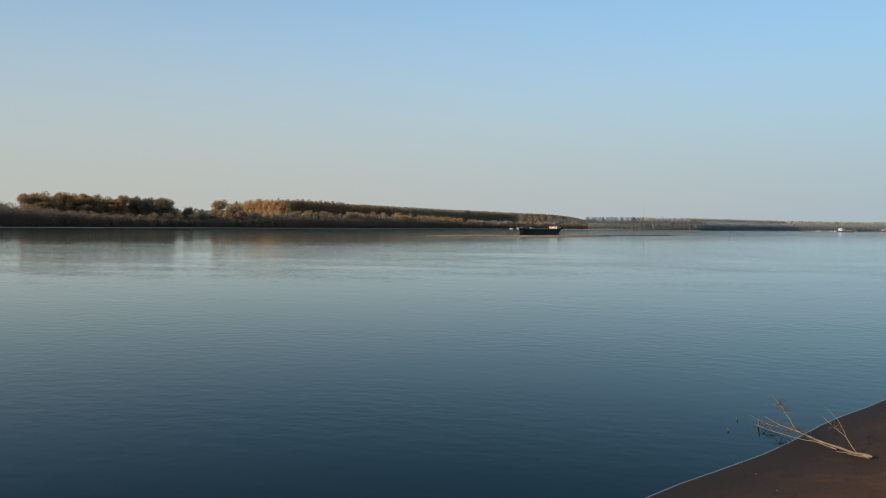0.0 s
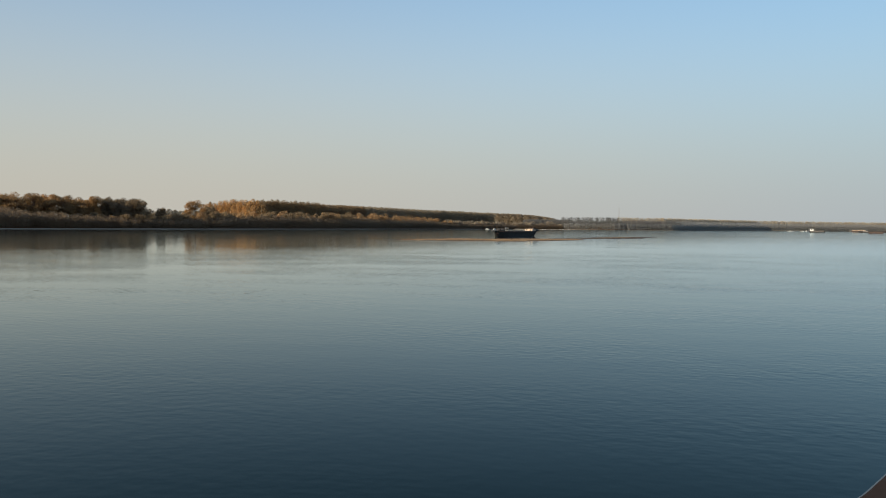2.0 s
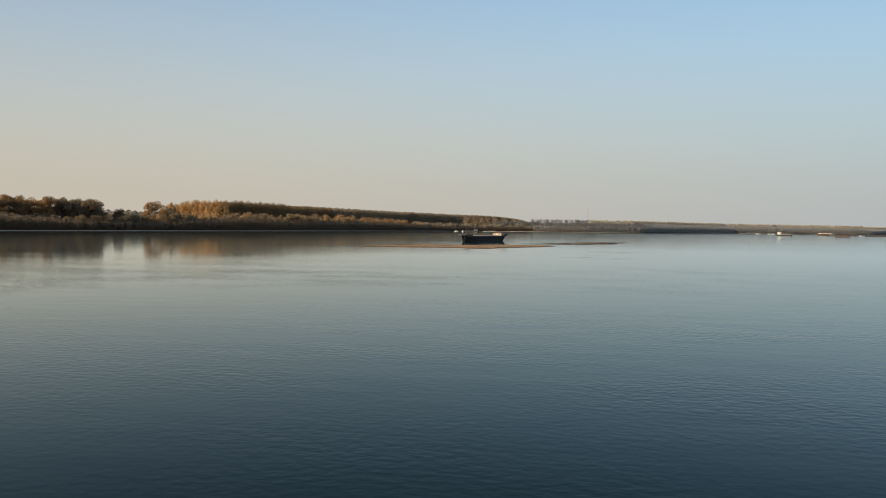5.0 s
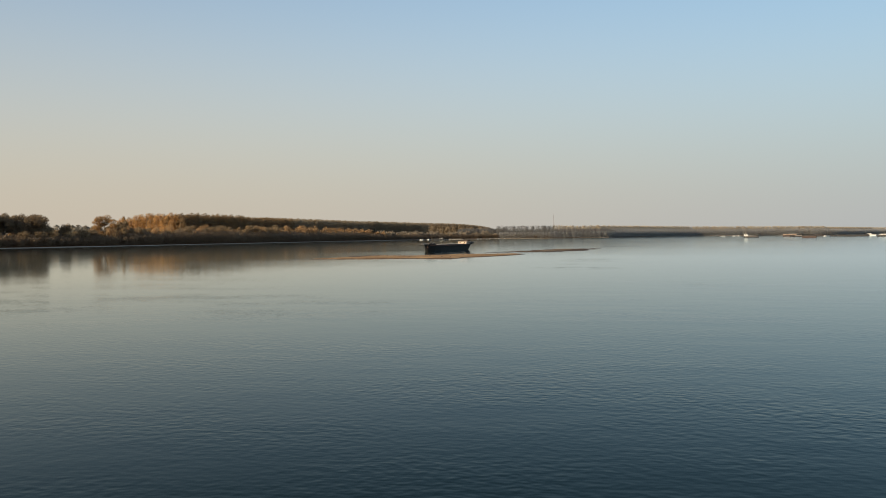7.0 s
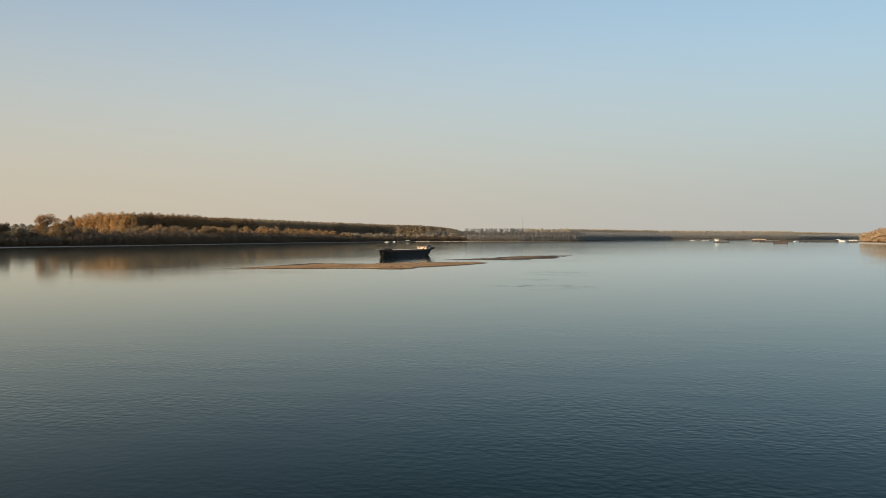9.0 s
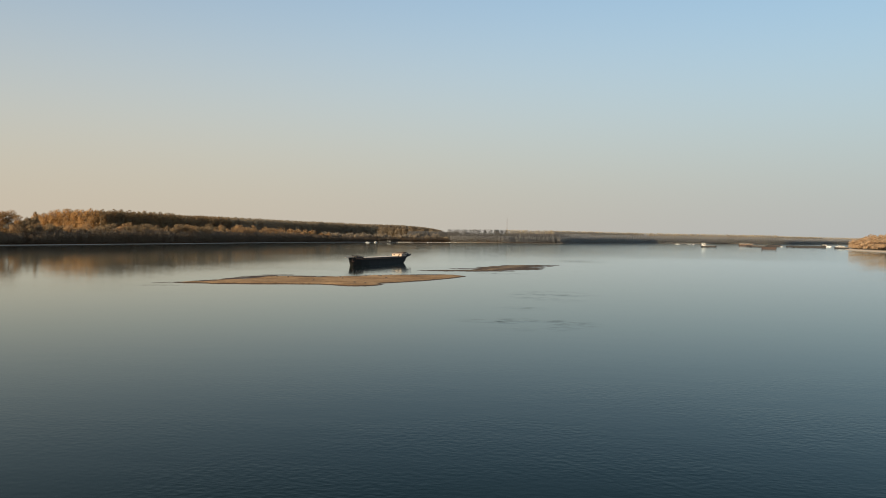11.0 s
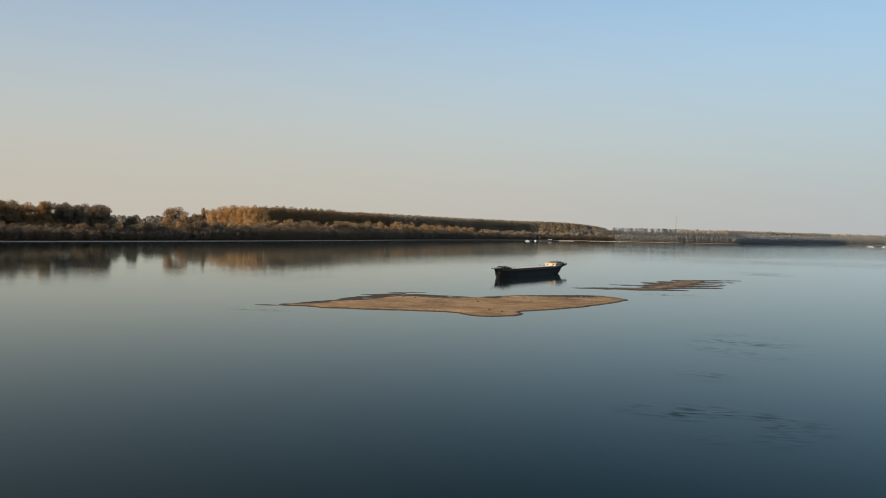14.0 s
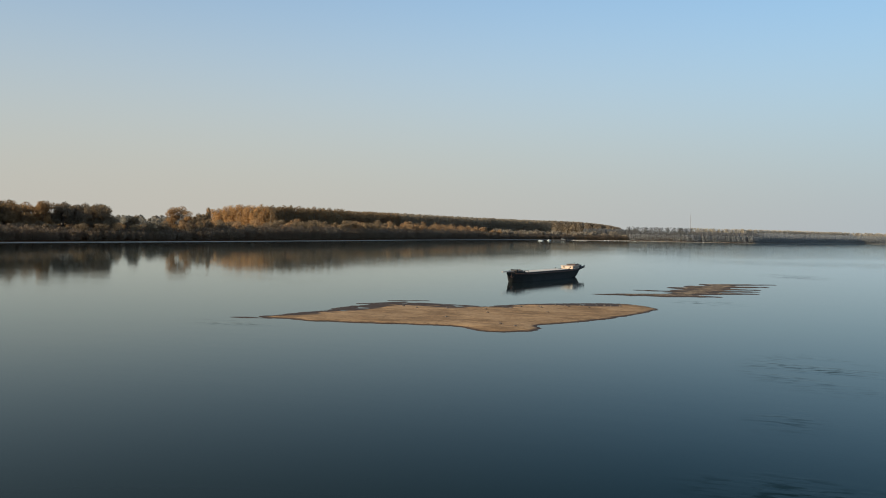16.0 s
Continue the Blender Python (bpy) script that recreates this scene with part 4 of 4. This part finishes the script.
def barge():
    """The steel barge: stem at x = 0, counter stern at x = 38."""
    b = thing("barge", pose(-43.6, 361.0, 0, 0, 0, math.degrees(math.atan2(39.0, 12.1))), "moored black steel barge with a cream cabin and pale open deck", "barge")
    part("hull", hull_mesh([(-0.9, 0.1, 0.06, 2.3, 2.78), (-0.3, 0.3, 0.1, 1.6, 2.75), (0.25, 0.5, 0.12, 0.7, 2.73), (0.7, 0.8, 0.2, -0.4, 2.71), (1.4, 1.1, 0.4, -0.9, 2.67), (3.5, 1.75, 1.2, -1.0, 2.55), (7.5, 2.2, 2.0, -1.0, 2.45), (16.0, 2.25, 2.1, -1.0, 2.4), (25.0, 2.25, 2.1, -1.0, 2.42),
                            (29.5, 2.2, 1.7, -0.9, 2.5), (33.2, 2.1, 0.9, -0.6, 2.68), (34.0, 2.02, 0.8, 0.0, 2.72), (34.4, 1.98, 0.8, 0.7, 2.75), (34.8, 1.94, 0.8, 1.4, 2.8), (35.6, 1.88, 0.8, 1.9, 2.85), (37.2, 1.7, 0.8, 2.25, 2.93), (39.6, 1.25, 0.5, 2.5, 3.02), (41.4, 0.5, 0.3, 2.65, 3.1)]), M_HULL, b, smooth=False)
    for s in (-1, 1):
        rod("rubbing_strake", [(1.3, s * 1.02, 2.4), (3.5, s * 1.81, 2.28), (7.5, s * 2.26, 2.18), (25.0, s * 2.31, 2.18), (30.0, s * 2.24, 2.3), (33.4, s * 2.06, 2.55)], 0.15, M_RUST, b, "rusty rubbing strake")
    bm = bmesh.new()
    box(bm, 6.0, 28.0, -1.95, 1.95, 2.38, 2.62, 0.05)
    hold = part("hatch_coaming", bm, M_RUST, b, "rust-brown coaming round the hold")
    for k in range(11):
        bm = bmesh.new()
        box(bm, 6.15 + k * 1.98, 6.15 + k * 1.98 + 1.94, -1.9, 1.9, 2.625, 2.70, 0.03)
        part("hatch_board", bm, M_DECK, hold, "sun-bleached pale board")
    bm = bmesh.new()
    box(bm, 1.6, 5.4, -0.8, 0.8, 2.6, 2.68, 0.02)
    part("fore_deck", bm, M_RUST, b, "brown worn fore deck")
    # anchor winch and gear on the fore deck
    bm = bmesh.new()
    tube(bm, [(2.6, -0.7, 3.15), (2.6, 0.7, 3.15)], [0.36, 0.36], 12)
    winch = part("winch_drum", bm, M_DARK, b, "dark iron anchor winch")
    for s in (-1, 1):
        bm = bmesh.new()
        box(bm, 2.3, 2.95, s * 0.78 - 0.07, s * 0.78 + 0.07, 2.66, 3.55, 0.05)
        part("winch_cheek", bm, M_DARK, winch)
    for x, y in ((1.4, 0.55), (1.4, -0.55), (4.8, 1.5), (4.8, -1.5), (28.3, 1.95), (28.3, -1.95)):
        bm = bmesh.new()
        tube(bm, [(x, y, 2.45), (x, y, 3.0), (x, y, 3.07)], [0.14, 0.14, 0.2], 10)
        part("bollard", bm, M_DARK, b)
    bm = bmesh.new()
    tube(bm, [(-2.6, 0.3, 2.95), (0.6, 0.1, 2.95), (2.6, 0.0, 2.9)], [0.13, 0.17, 0.17], 8)
    part("bow_spar", bm, M_CREAM, b, "pale spar that juts over the stem")
    for s in (-1, 1):
        for x, y in ((3.2, 1.55), (4.4, 1.85), (5.8, 2.0)):
            rod("rail_post", [(x, s * y, 2.5), (x, s * y, 3.2)], 0.04, M_DARK, b)
        rod("hand_rail", [(1.4, s * 0.9, 3.15), (3.2, s * 1.55, 3.2), (4.4, s * 1.85, 3.2), (5.8, s * 2.0, 3.15)], 0.035, M_DARK, b)
    # tarpaulin heap, coiled rope, anchor at the stem
    bm = bmesh.new()
    bmesh.ops.create_icosphere(bm, subdivisions=4, radius=1.0)
    for v in bm.verts:
        v.co *= 1 + 0.28 * noise.noise(v.co * 2.1) + 0.10 * noise.noise(v.co * 5.3)
        v.co = Vector((4.5 + v.co.x * 0.95, v.co.y * 1.1 - 0.2, 2.66 + max(0.0, v.co.z) * 0.75))
    part("tarpaulin", bm, M_ROOF, b, "crumpled dark tarpaulin over gear", True)
    bm = bmesh.new()
    for k in range(3):
        q = [(3.5 + (0.34 - 0.02 * k) * math.cos(a * math.tau / 16), 0.75 + (0.34 - 0.02 * k) * math.sin(a * math.tau / 16), 2.72 + k * 0.075) for a in range(17)]
        tube(bm, q, [0.04] * 17, 6)
    part("rope_coil", bm, M_DECK, b, "coil of pale mooring rope")
    rod("anchor_shank", [(0.25, -0.5, 2.5), (0.3, -0.62, 1.3)], 0.07, M_RUST, b, "rusty anchor hanging at the stem")
    rod("anchor_arm", [(-0.15, -0.5, 1.65), (0.1, -0.6, 1.3), (0.5, -0.72, 1.3), (0.8, -0.8, 1.65)], 0.07, M_RUST, b)
    # cabin
    bm = bmesh.new()
    box(bm, 31.2, 35.2, -1.7, 1.7, 2.45, 3.5, 0.06)
    cab = part("cabin", bm, M_CREAM, b, "low cream-painted cabin")
    bm = bmesh.new()
    box(bm, 31.16, 31.20, -1.62, 1.62, 2.5, 3.46, 0.01)
    part("cabin_front", bm, M_CREAM, cab, "cream-painted front wall")
    bm = bmesh.new()
    box(bm, 31.0, 35.4, -1.85, 1.85, 3.505, 3.59, 0.03)
    part("cabin_roof", bm, M_CREAM, cab, "pale flat roof with a worn edge")
    for s in (-1, 1):
        for x in (31.9, 33.1, 34.3):
            bm = bmesh.new()
            box(bm, x - 0.3, x + 0.3, s * 1.71 - 0.02, s * 1.71 + 0.02, 2.95, 3.3, 0.01)
            part("window", bm, M_GLASS, cab, "small dark cabin window")
    for y in (-1.0, 0.9):
        bm = bmesh.new()
        box(bm, 31.13, 31.165, y - 0.25, y + 0.25, 2.95, 3.3, 0.01)
        part("window", bm, M_GLASS, cab)
    # wheelhouse behind, and the raised counter
    bm = bmesh.new()
    box(bm, 33.4, 36.0, -1.2, 1.2, 3.595, 3.92, 0.05)
    wheel = part("wheelhouse", bm, M_ROOF, b, "low brown wheelhouse on the cabin roof")
    bm = bmesh.new()
    box(bm, 33.2, 36.2, -1.35, 1.35, 3.925, 4.02, 0.03)
    part("wheelhouse_roof", bm, M_RUST, wheel, "rust-red roof")
    bm = bmesh.new()
    box(bm, 35.45, 37.6, -1.2, 1.2, 2.8, 3.6, 0.1)
    part("engine_casing", bm, M_DARK, b, "dark steel casing on the counter")
    for s in (-1, 1):
        rod("bulwark_rail", [(34.6, s * 1.9, 3.15), (36.4, s * 1.75, 3.25), (39.2, s * 1.3, 3.4), (41.4, s * 0.5, 3.5)], 0.09, M_DARK, b)
        for x, y, z in ((35.0, 1.85, 2.75), (37.2, 1.6, 2.85), (39.2, 1.25, 2.95), (41.2, 0.5, 3.0)):
            rod("stanchion", [(x, s * y, z), (x, s * y, z + 0.5)], 0.06, M_DARK, b)
    rod("flag_pole", [(37.0, 0.6, 3.5), (37.1, 0.6, 4.6)], 0.04, M_DARK, b)
    b.scale = (1.17, 1.1, 0.92)
    rod("exhaust", [(36.8, -0.5, 3.5), (36.8, -0.5, 4.2)], 0.12, M_DARK, b)
    return b


barge()


# ---- craft farther up the river ----
def lighter(name, x, y, heading, length, beam, free, hull, deck, label, cargo=None, house=None, group="", roof=M_ROOF):
    """A moored lighter: hull, deck, coaming, and if it has one a deckhouse or a heap of cargo."""
    b = thing(name, pose(x, y, 0, 0, 0, heading), label, "barge", group)
    hl, hb = length / 2, beam / 2
    part("hull", hull_mesh([(-hl, hb * 0.75, hb * 0.6, free * 0.35, free * 1.12), (-hl * 0.88, hb, hb * 0.85, -0.6, free), (0, hb, hb * 0.95, -0.6, free), (hl * 0.88, hb, hb * 0.85, -0.6, free), (hl, hb * 0.75, hb * 0.6, free * 0.35, free * 1.12)]), hull, b)
    bm = bmesh.new()
    box(bm, -hl * 0.8, hl * 0.8, -hb * 0.8, hb * 0.8, free - 0.05, free + 0.45, 0.05)
    part("coaming", bm, deck, b)
    for sx in (-1, 1):
        for sy in (-1, 1):
            bm = bmesh.new()
            tube(bm, [(sx * hl * 0.9, sy * hb * 0.6, free * 0.95), (sx * hl * 0.9, sy * hb * 0.6, free + 0.6)], [0.18, 0.2], 8)
            part("bollard", bm, M_DARK, b)
    if cargo:
        r = random.Random(int(length * 10))
        secs = []
        for k in range(13):
            t = k / 12
            u = -hl * 0.78 + hl * 1.56 * t
            top = free + 0.4 + cargo * (math.sin(math.pi * t) ** 0.5) * r.uniform(0.8, 1.1)
            secs.append([(u, -hb * 0.74, free + 0.35), (u, -hb * 0.3, top * 0.97), (u, 0, top), (u, hb * 0.3, top * 0.97), (u, hb * 0.74, free + 0.35)])
        bm = bmesh.new()
        loft(bm, secs)
        part("sand_heap", bm, M_BAR, b, "heap of pale sand", True)
    if house:
        hx, hl2, hh, col = house
        bm = bmesh.new()
        box(bm, hx, hx + hl2, -hb * 0.6, hb * 0.6, free - 0.02, free + hh, 0.08)
        c = part("deckhouse", bm, col, b, "white deckhouse")
        bm = bmesh.new()
        box(bm, hx - 0.3, hx + hl2 + 0.3, -hb * 0.68, hb * 0.68, free + hh + 0.005, free + hh + 0.16, 0.04)
        part("roof", bm, roof, c)
        n = max(1, int(hl2 / 1.6))
        for s in (-1, 1):
            for k in range(n):
                wx = hx + (k + 0.5) * hl2 / n
                bm = bmesh.new()
                box(bm, wx - 0.45, wx + 0.45, s * hb * 0.6 - 0.03, s * hb * 0.6 + 0.03, free + hh * 0.45, free + hh * 0.8)
                part("window", bm, M_GLASS, c)
    return b


def small_boat(x, y, heading, length, colour, label, cabin=True, group="small boats at the far bank"):
    b = thing("small_boat", pose(x, y, 0, 0, 0, heading), label, "boat", group)
    hl, hb = length / 2, length * 0.16
    part("hull", hull_mesh([(-hl, hb * 0.85, hb * 0.6, 0.0, 0.9), (-hl * 0.3, hb, hb * 0.7, -0.2, 0.85), (hl * 0.4, hb * 0.9, hb * 0.5, -0.2, 0.95), (hl * 0.85, hb * 0.4, hb * 0.15, 0.1, 1.15), (hl, 0.06, 0.04, 0.7, 1.25)]), colour, b)
    if cabin:
        bm = bmesh.new()
        box(bm, -hl * 0.45, hl * 0.3, -hb * 0.7, hb * 0.7, 0.8, 2.1, 0.1)
        c = part("cabin", bm, M_WHITE, b)
        for s in (-1, 1):
            bm = bmesh.new()
            box(bm, -hl * 0.35, hl * 0.2, s * hb * 0.7 - 0.02, s * hb * 0.7 + 0.02, 1.35, 1.85)
            part("window", bm, M_GLASS, c)
    b.scale = (1, 1, 0.6 if cabin else 0.4)
    return b


# moored lighters and work boats on the far reach
lighter("work_barge", 266, 1140, 5, 18, 6, 1.5, M_FARHULL, M_GREYDECK, "small dark work barge with a white deckhouse at one end", house=(-8.2, 3.6, 3.2, M_WHITE))
lighter("covered_barge", 386, 1395, -10, 20, 7, 2.2, M_FARRUST, M_FARRUST, "red-brown barge covered by a long cream housing with a white roof", house=(-9.5, 19, 1.3, M_CREAM), group="lighters moored together", roof=M_WHITE)
lighter("lighter", 367, 1300, -6, 15, 6, 1.7, M_FARHULL, M_FARRUST, "dark lighter beside the covered barge", group="lighters moored together")
lighter("lighter", 355, 1235, -8, 20, 7, 1.5, M_FARHULL, M_GREYDECK, "dark lighter lying low with a worn grey deck", group="lighters moored together")
lighter("lighter", 300, 1022, -12, 15, 6, 2.0, M_FARRUST, M_FARHULL, "short rust-brown lighter with a dark deck", house=(-7.6, 15.2, 0.55, M_FARHULL), group="lighters moored together", roof=M_FARHULL)
lighter("lighter", 410, 1340, -4, 20, 7, 1.9, M_FARHULL, M_FARRUST, "dark empty lighter behind the rusty ones", group="lighters moored together")
lighter("lighter", 422, 1300, -6, 16, 7, 1.6, M_FARHULL, M_FARHULL, "dark empty lighter ahead of the long barge", group="lighters moored together")
lighter("long_barge", 435, 1272, -12, 42, 8, 1.8, M_FARHULL, M_FARHULL, "long black dumb barge lying low in the water", house=(15, 5, 1.3, M_FARHULL))
lighter("river_ship", 522, 1440, -10, 16, 6, 1.3, M_WHITE, M_GREYDECK, "white river ship with a deckhouse behind the barges", house=(-5, 6, 2.2, M_WHITE))
lighter("river_ship", 543, 1440, 12, 12, 4, 1.0, M_WHITE, M_GREYDECK, "small white river ship beside the larger one", house=(-2, 4, 1.5, M_WHITE))
lighter("river_ship", 436, 1168, -8, 17, 5, 1.6, M_FARHULL, M_GREYDECK, "dark-hulled work ship with a white deckhouse by the point", house=(-5, 8, 1.6, M_WHITE))
small_boat(414, 1320, 10, 5, M_WHITE, "small white boat between the lighters", True, "")

# landing stage and boats under the left bank
lighter("house_pontoon", -141, 1216, 20, 18, 5, 1.3, M_FARHULL, M_FARHULL, "dark floating pontoon with a white-roofed hut at one end", house=(3.5, 4, 0.9, M_WHITE), roof=M_WHITE)
lighter("landing_pontoon", -122, 1290, 35, 26, 3, 0.3, M_GREYDECK, M_DECK, "long white landing pontoon low on the water")
small_boat(-156, 1160, 20, 6.5, M_WHITE, "small white cabin boat")
small_boat(-152, 1205, 60, 6, M_WHITE, "small white motor boat at the pontoon")
for k in range(11):
    small_boat(-97 + k * 4.4, 1330 + k * 3.5, 100 + (k * 37) % 23, 4.5, M_WHITE if k % 3 else M_GREYDECK, "open rowing boat moored in a row", False, "row of moored rowing boats")
for x, y, h, n in ((330, 1600, 12, 11), (352, 1610, 20, 8), (360, 1612, 40, 7)):
    small_boat(x, y, h, n, M_WHITE, "white cabin cruiser moored far upstream", True, "white boats upstream")

# slender mast beyond the far wood
mast = thing("radio_mast", pose(46, 2550, 1.0), "slender grey lattice mast above the far trees", "mast")
for k in range(3):
    a = k * math.tau / 3
    rod("leg", [(1.1 * math.cos(a), 1.1 * math.sin(a), -1.0), (0.35 * math.cos(a), 0.35 * math.sin(a), 62)], 0.22, M_MAST, mast)
for k in range(12):
    z0, z1 = k * 5.0 + 1, k * 5.0 + 6
    q0, q1 = 1.1 - 0.75 * z0 / 62, 1.1 - 0.75 * z1 / 62
    a = k * math.tau / 3
    rod("brace", [(q0 * math.cos(a), q0 * math.sin(a), z0), (q1 * math.cos(a + math.tau / 3), q1 * math.sin(a + math.tau / 3), z1)], 0.12, M_MAST, mast)
rod("antenna", [(0, 0, 61), (0, 0, 66)], 0.15, M_MAST, mast)


# ---- dark lumps on the sandbar, most of them standing in for birds ----
r = random.Random(21)
for k, (x, y) in enumerate(((-31.5, 279.0), (-24.0, 262.5), (-26.5, 264.5), (-22.5, 284.0), (-44.0, 281.0), (-17.0, 296.0), (-36.0, 270.0), (-33.0, 284.5), (-29.5, 289.0), (-28.2, 291.5), (-25.5, 294.0), (-24.8, 292.0), (-23.0, 297.5),
                            (-21.4, 299.0), (-20.6, 296.5), (-19.0, 301.5), (-18.2, 300.0), (-16.0, 302.0), (-14.8, 304.0), (-13.4, 300.5), (-12.0, 303.0), (-47.0, 283.0), (-39.5, 283.5))):
    bm = bmesh.new()
    bmesh.ops.create_icosphere(bm, subdivisions=2, radius=1.0)
    for v in bm.verts:
        v.co *= 1 + 0.5 * noise.noise(v.co * 1.7 + Vector((k * 3.1, 0, 0)))
        v.co = Vector((v.co.x * 0.28, v.co.y * 0.2, v.co.z * 0.14))
    clod = new("mud_clod", finish("mud_clod", bm, M_BARK, True))
    z = float(bar_height(np.array([[x]]), np.array([[y]]))[0, 0])
    clod.matrix_basis = pose(x, y, z + 0.05, 0, 0, r.uniform(0, 360))
    tagged(clod, "small dark lump lying on the sandbar", "clod", "clods on the sandbar")


# ---- driftwood on the near bank ----
def driftwood():
    o = Vector((3.6, 19.5, 0.0))
    d = thing("driftwood", pose(*o), "bleached forked driftwood branch lying half in the shallow water", "driftwood")

    def limb(name, pts, r0, r1, material, parent, label=""):
        bm = bmesh.new()
        q = [Vector(p) - o for p in pts]
        fine = []
        for a, b2 in zip(q, q[1:]):
            for t in (0, 0.33, 0.67):
                fine.append(a.lerp(b2, t) + (Vector(noise.noise_vector(a * 9 + Vector((t * 3, 0, 0)))) * 0.014 if t else Vector()))
        fine.append(q[-1])
        n = len(fine) - 1
        tube(bm, fine, [(r0 + (r1 - r0) * (k / n) ** 0.7) * (1 + 0.22 * noise.noise(fine[k] * 14)) for k in range(n + 1)], 8)
        return part(name, bm, material, parent, label, True)

    stem = limb("stem", [(3.64, 19.4, 0.2), (3.5, 19.83, 0.15), (3.32, 20.27, 0.13), (3.07, 20.83, 0.14), (2.9, 21.17, 0.14), (2.73, 21.48, 0.19)], 0.0245, 0.0028, M_WOOD, d, "pale stem with a broken butt")
    low = limb("branch", [(3.41, 20.05, 0.11), (3.23, 20.5, 0.09), (3.02, 20.95, 0.03), (2.78, 21.39, 0.01), (2.61, 21.68, 0.02)], 0.0088, 0.0028, M_WOOD, d)
    fork = limb("branch", [(3.06, 20.86, 0.16), (2.98, 21.0, 0.3), (2.89, 21.17, 0.44), (2.8, 21.34, 0.55)], 0.0061, 0.0021, M_WOOD, d)
    limb("twig", [(2.91, 21.14, 0.4), (2.85, 21.26, 0.41), (2.8, 21.35, 0.4)], 0.0027, 0.0014, M_WOOD, fork)
    r1 = limb("branch", [(3.56, 19.69, 0.18), (3.48, 19.84, 0.32), (3.37, 20.02, 0.4), (3.26, 20.19, 0.51)], 0.0068, 0.0021, M_WOOD, d)
    limb("twig", [(3.48, 19.84, 0.32), (3.41, 19.94, 0.5), (3.34, 20.06, 0.59), (3.28, 20.15, 0.64)], 0.0041, 0.0014, M_WOOD, r1)
    limb("branch", [(2.9, 21.17, 0.11), (2.72, 21.5, 0.09), (2.52, 21.84, 0.14)], 0.0041, 0.0014, M_WOOD, d)
    limb("branch", [(3.61, 19.49, 0.17), (3.46, 19.94, 0.08), (3.37, 20.16, 0.06)], 0.0088, 0.0028, M_WOOD, d)
    limb("splinter", [(3.66, 19.36, 0.21), (3.58, 19.52, 0.2), (3.48, 19.7, 0.15), (3.36, 19.85, 0.13)], 0.0150, 0.0035, M_WOOD, stem, "torn pale splinter at the butt")
    limb("splinter", [(3.3, 20.3, 0.12), (3.16, 20.5, 0.15), (2.98, 20.8, 0.2)], 0.0082, 0.0028, M_WOOD, stem)
    r = random.Random(5)
    ends = [(2.89, 21.17, 0.44), (2.93, 21.1, 0.37), (3.05, 20.9, 0.14), (2.9, 21.17, 0.13), (2.82, 21.32, 0.06), (2.98, 21.0, 0.08), (2.72, 21.45, 0.07), (3.12, 20.72, 0.14), (3.37, 20.02, 0.4), (3.2, 20.55, 0.1)]
    for k in range(220):
        e = Vector(ends[k % len(ends)]) - o
        a = Vector((r.uniform(-0.10, 0.16), r.uniform(-0.12, 0.26), r.uniform(-0.05, 0.09)))
        b2 = a * 0.5 + Vector((r.uniform(-0.02, 0.02), 0, r.uniform(-0.02, 0.02)))
        bm = bmesh.new()
        tube(bm, [e, e + b2, e + a], [0.0024, 0.0019, 0.0011], 4)
        part("twig", bm, M_TWIG, stem if k % 2 else low)
    return d


driftwood()
for x, y, h, lean, label in ((2.4, 22.0, 0.05, 0.02, "dark stub of a sunken stick in the shallows"), (2.2, 21.2, 0.04, -0.02, "dark stub of a sunken stick in the shallows"), (2.66, 21.6, 0.16, 0.03, "thin dark stick standing in the shallows")):
    bm = bmesh.new()
    tube(bm, [(0, 0, -0.2), (lean * 0.4, 0.01, h * 0.4), (lean, 0.02, h)], [0.012, 0.011, 0.007], 7)
    st = new("stick", finish("stick", bm, M_TWIG))
    st.matrix_basis = pose(x, y, 0)
    tagged(st, label, "stick")
r = random.Random(9)
for k in range(26):
    x = r.uniform(2.2, 8.0)
    y = r.uniform(13.5, 24.0)
    if float(river_distance(np.array([x]), np.array([y]))[0]) < 0.4:
        continue
    bm = bmesh.new()
    s = r.uniform(0.007, 0.016)
    bmesh.ops.create_icosphere(bm, subdivisions=1, radius=s)
    for v in bm.verts:
        v.co *= 1 + 0.35 * noise.noise(v.co * 40 + Vector((k, 0, 0)))
        v.co.z *= 0.55
    pb = new("pebble", finish("pebble", bm, M_ROOF if k % 3 else M_DARK, True))
    pb.matrix_basis = pose(x, y, float(ground_height(np.array([x]), np.array([y]))[0]) + s * 0.2, 0, 0, r.uniform(0, 360))
    tagged(pb, "small rounded pebble on the wet sand", "pebble", "pebbles on the bank")
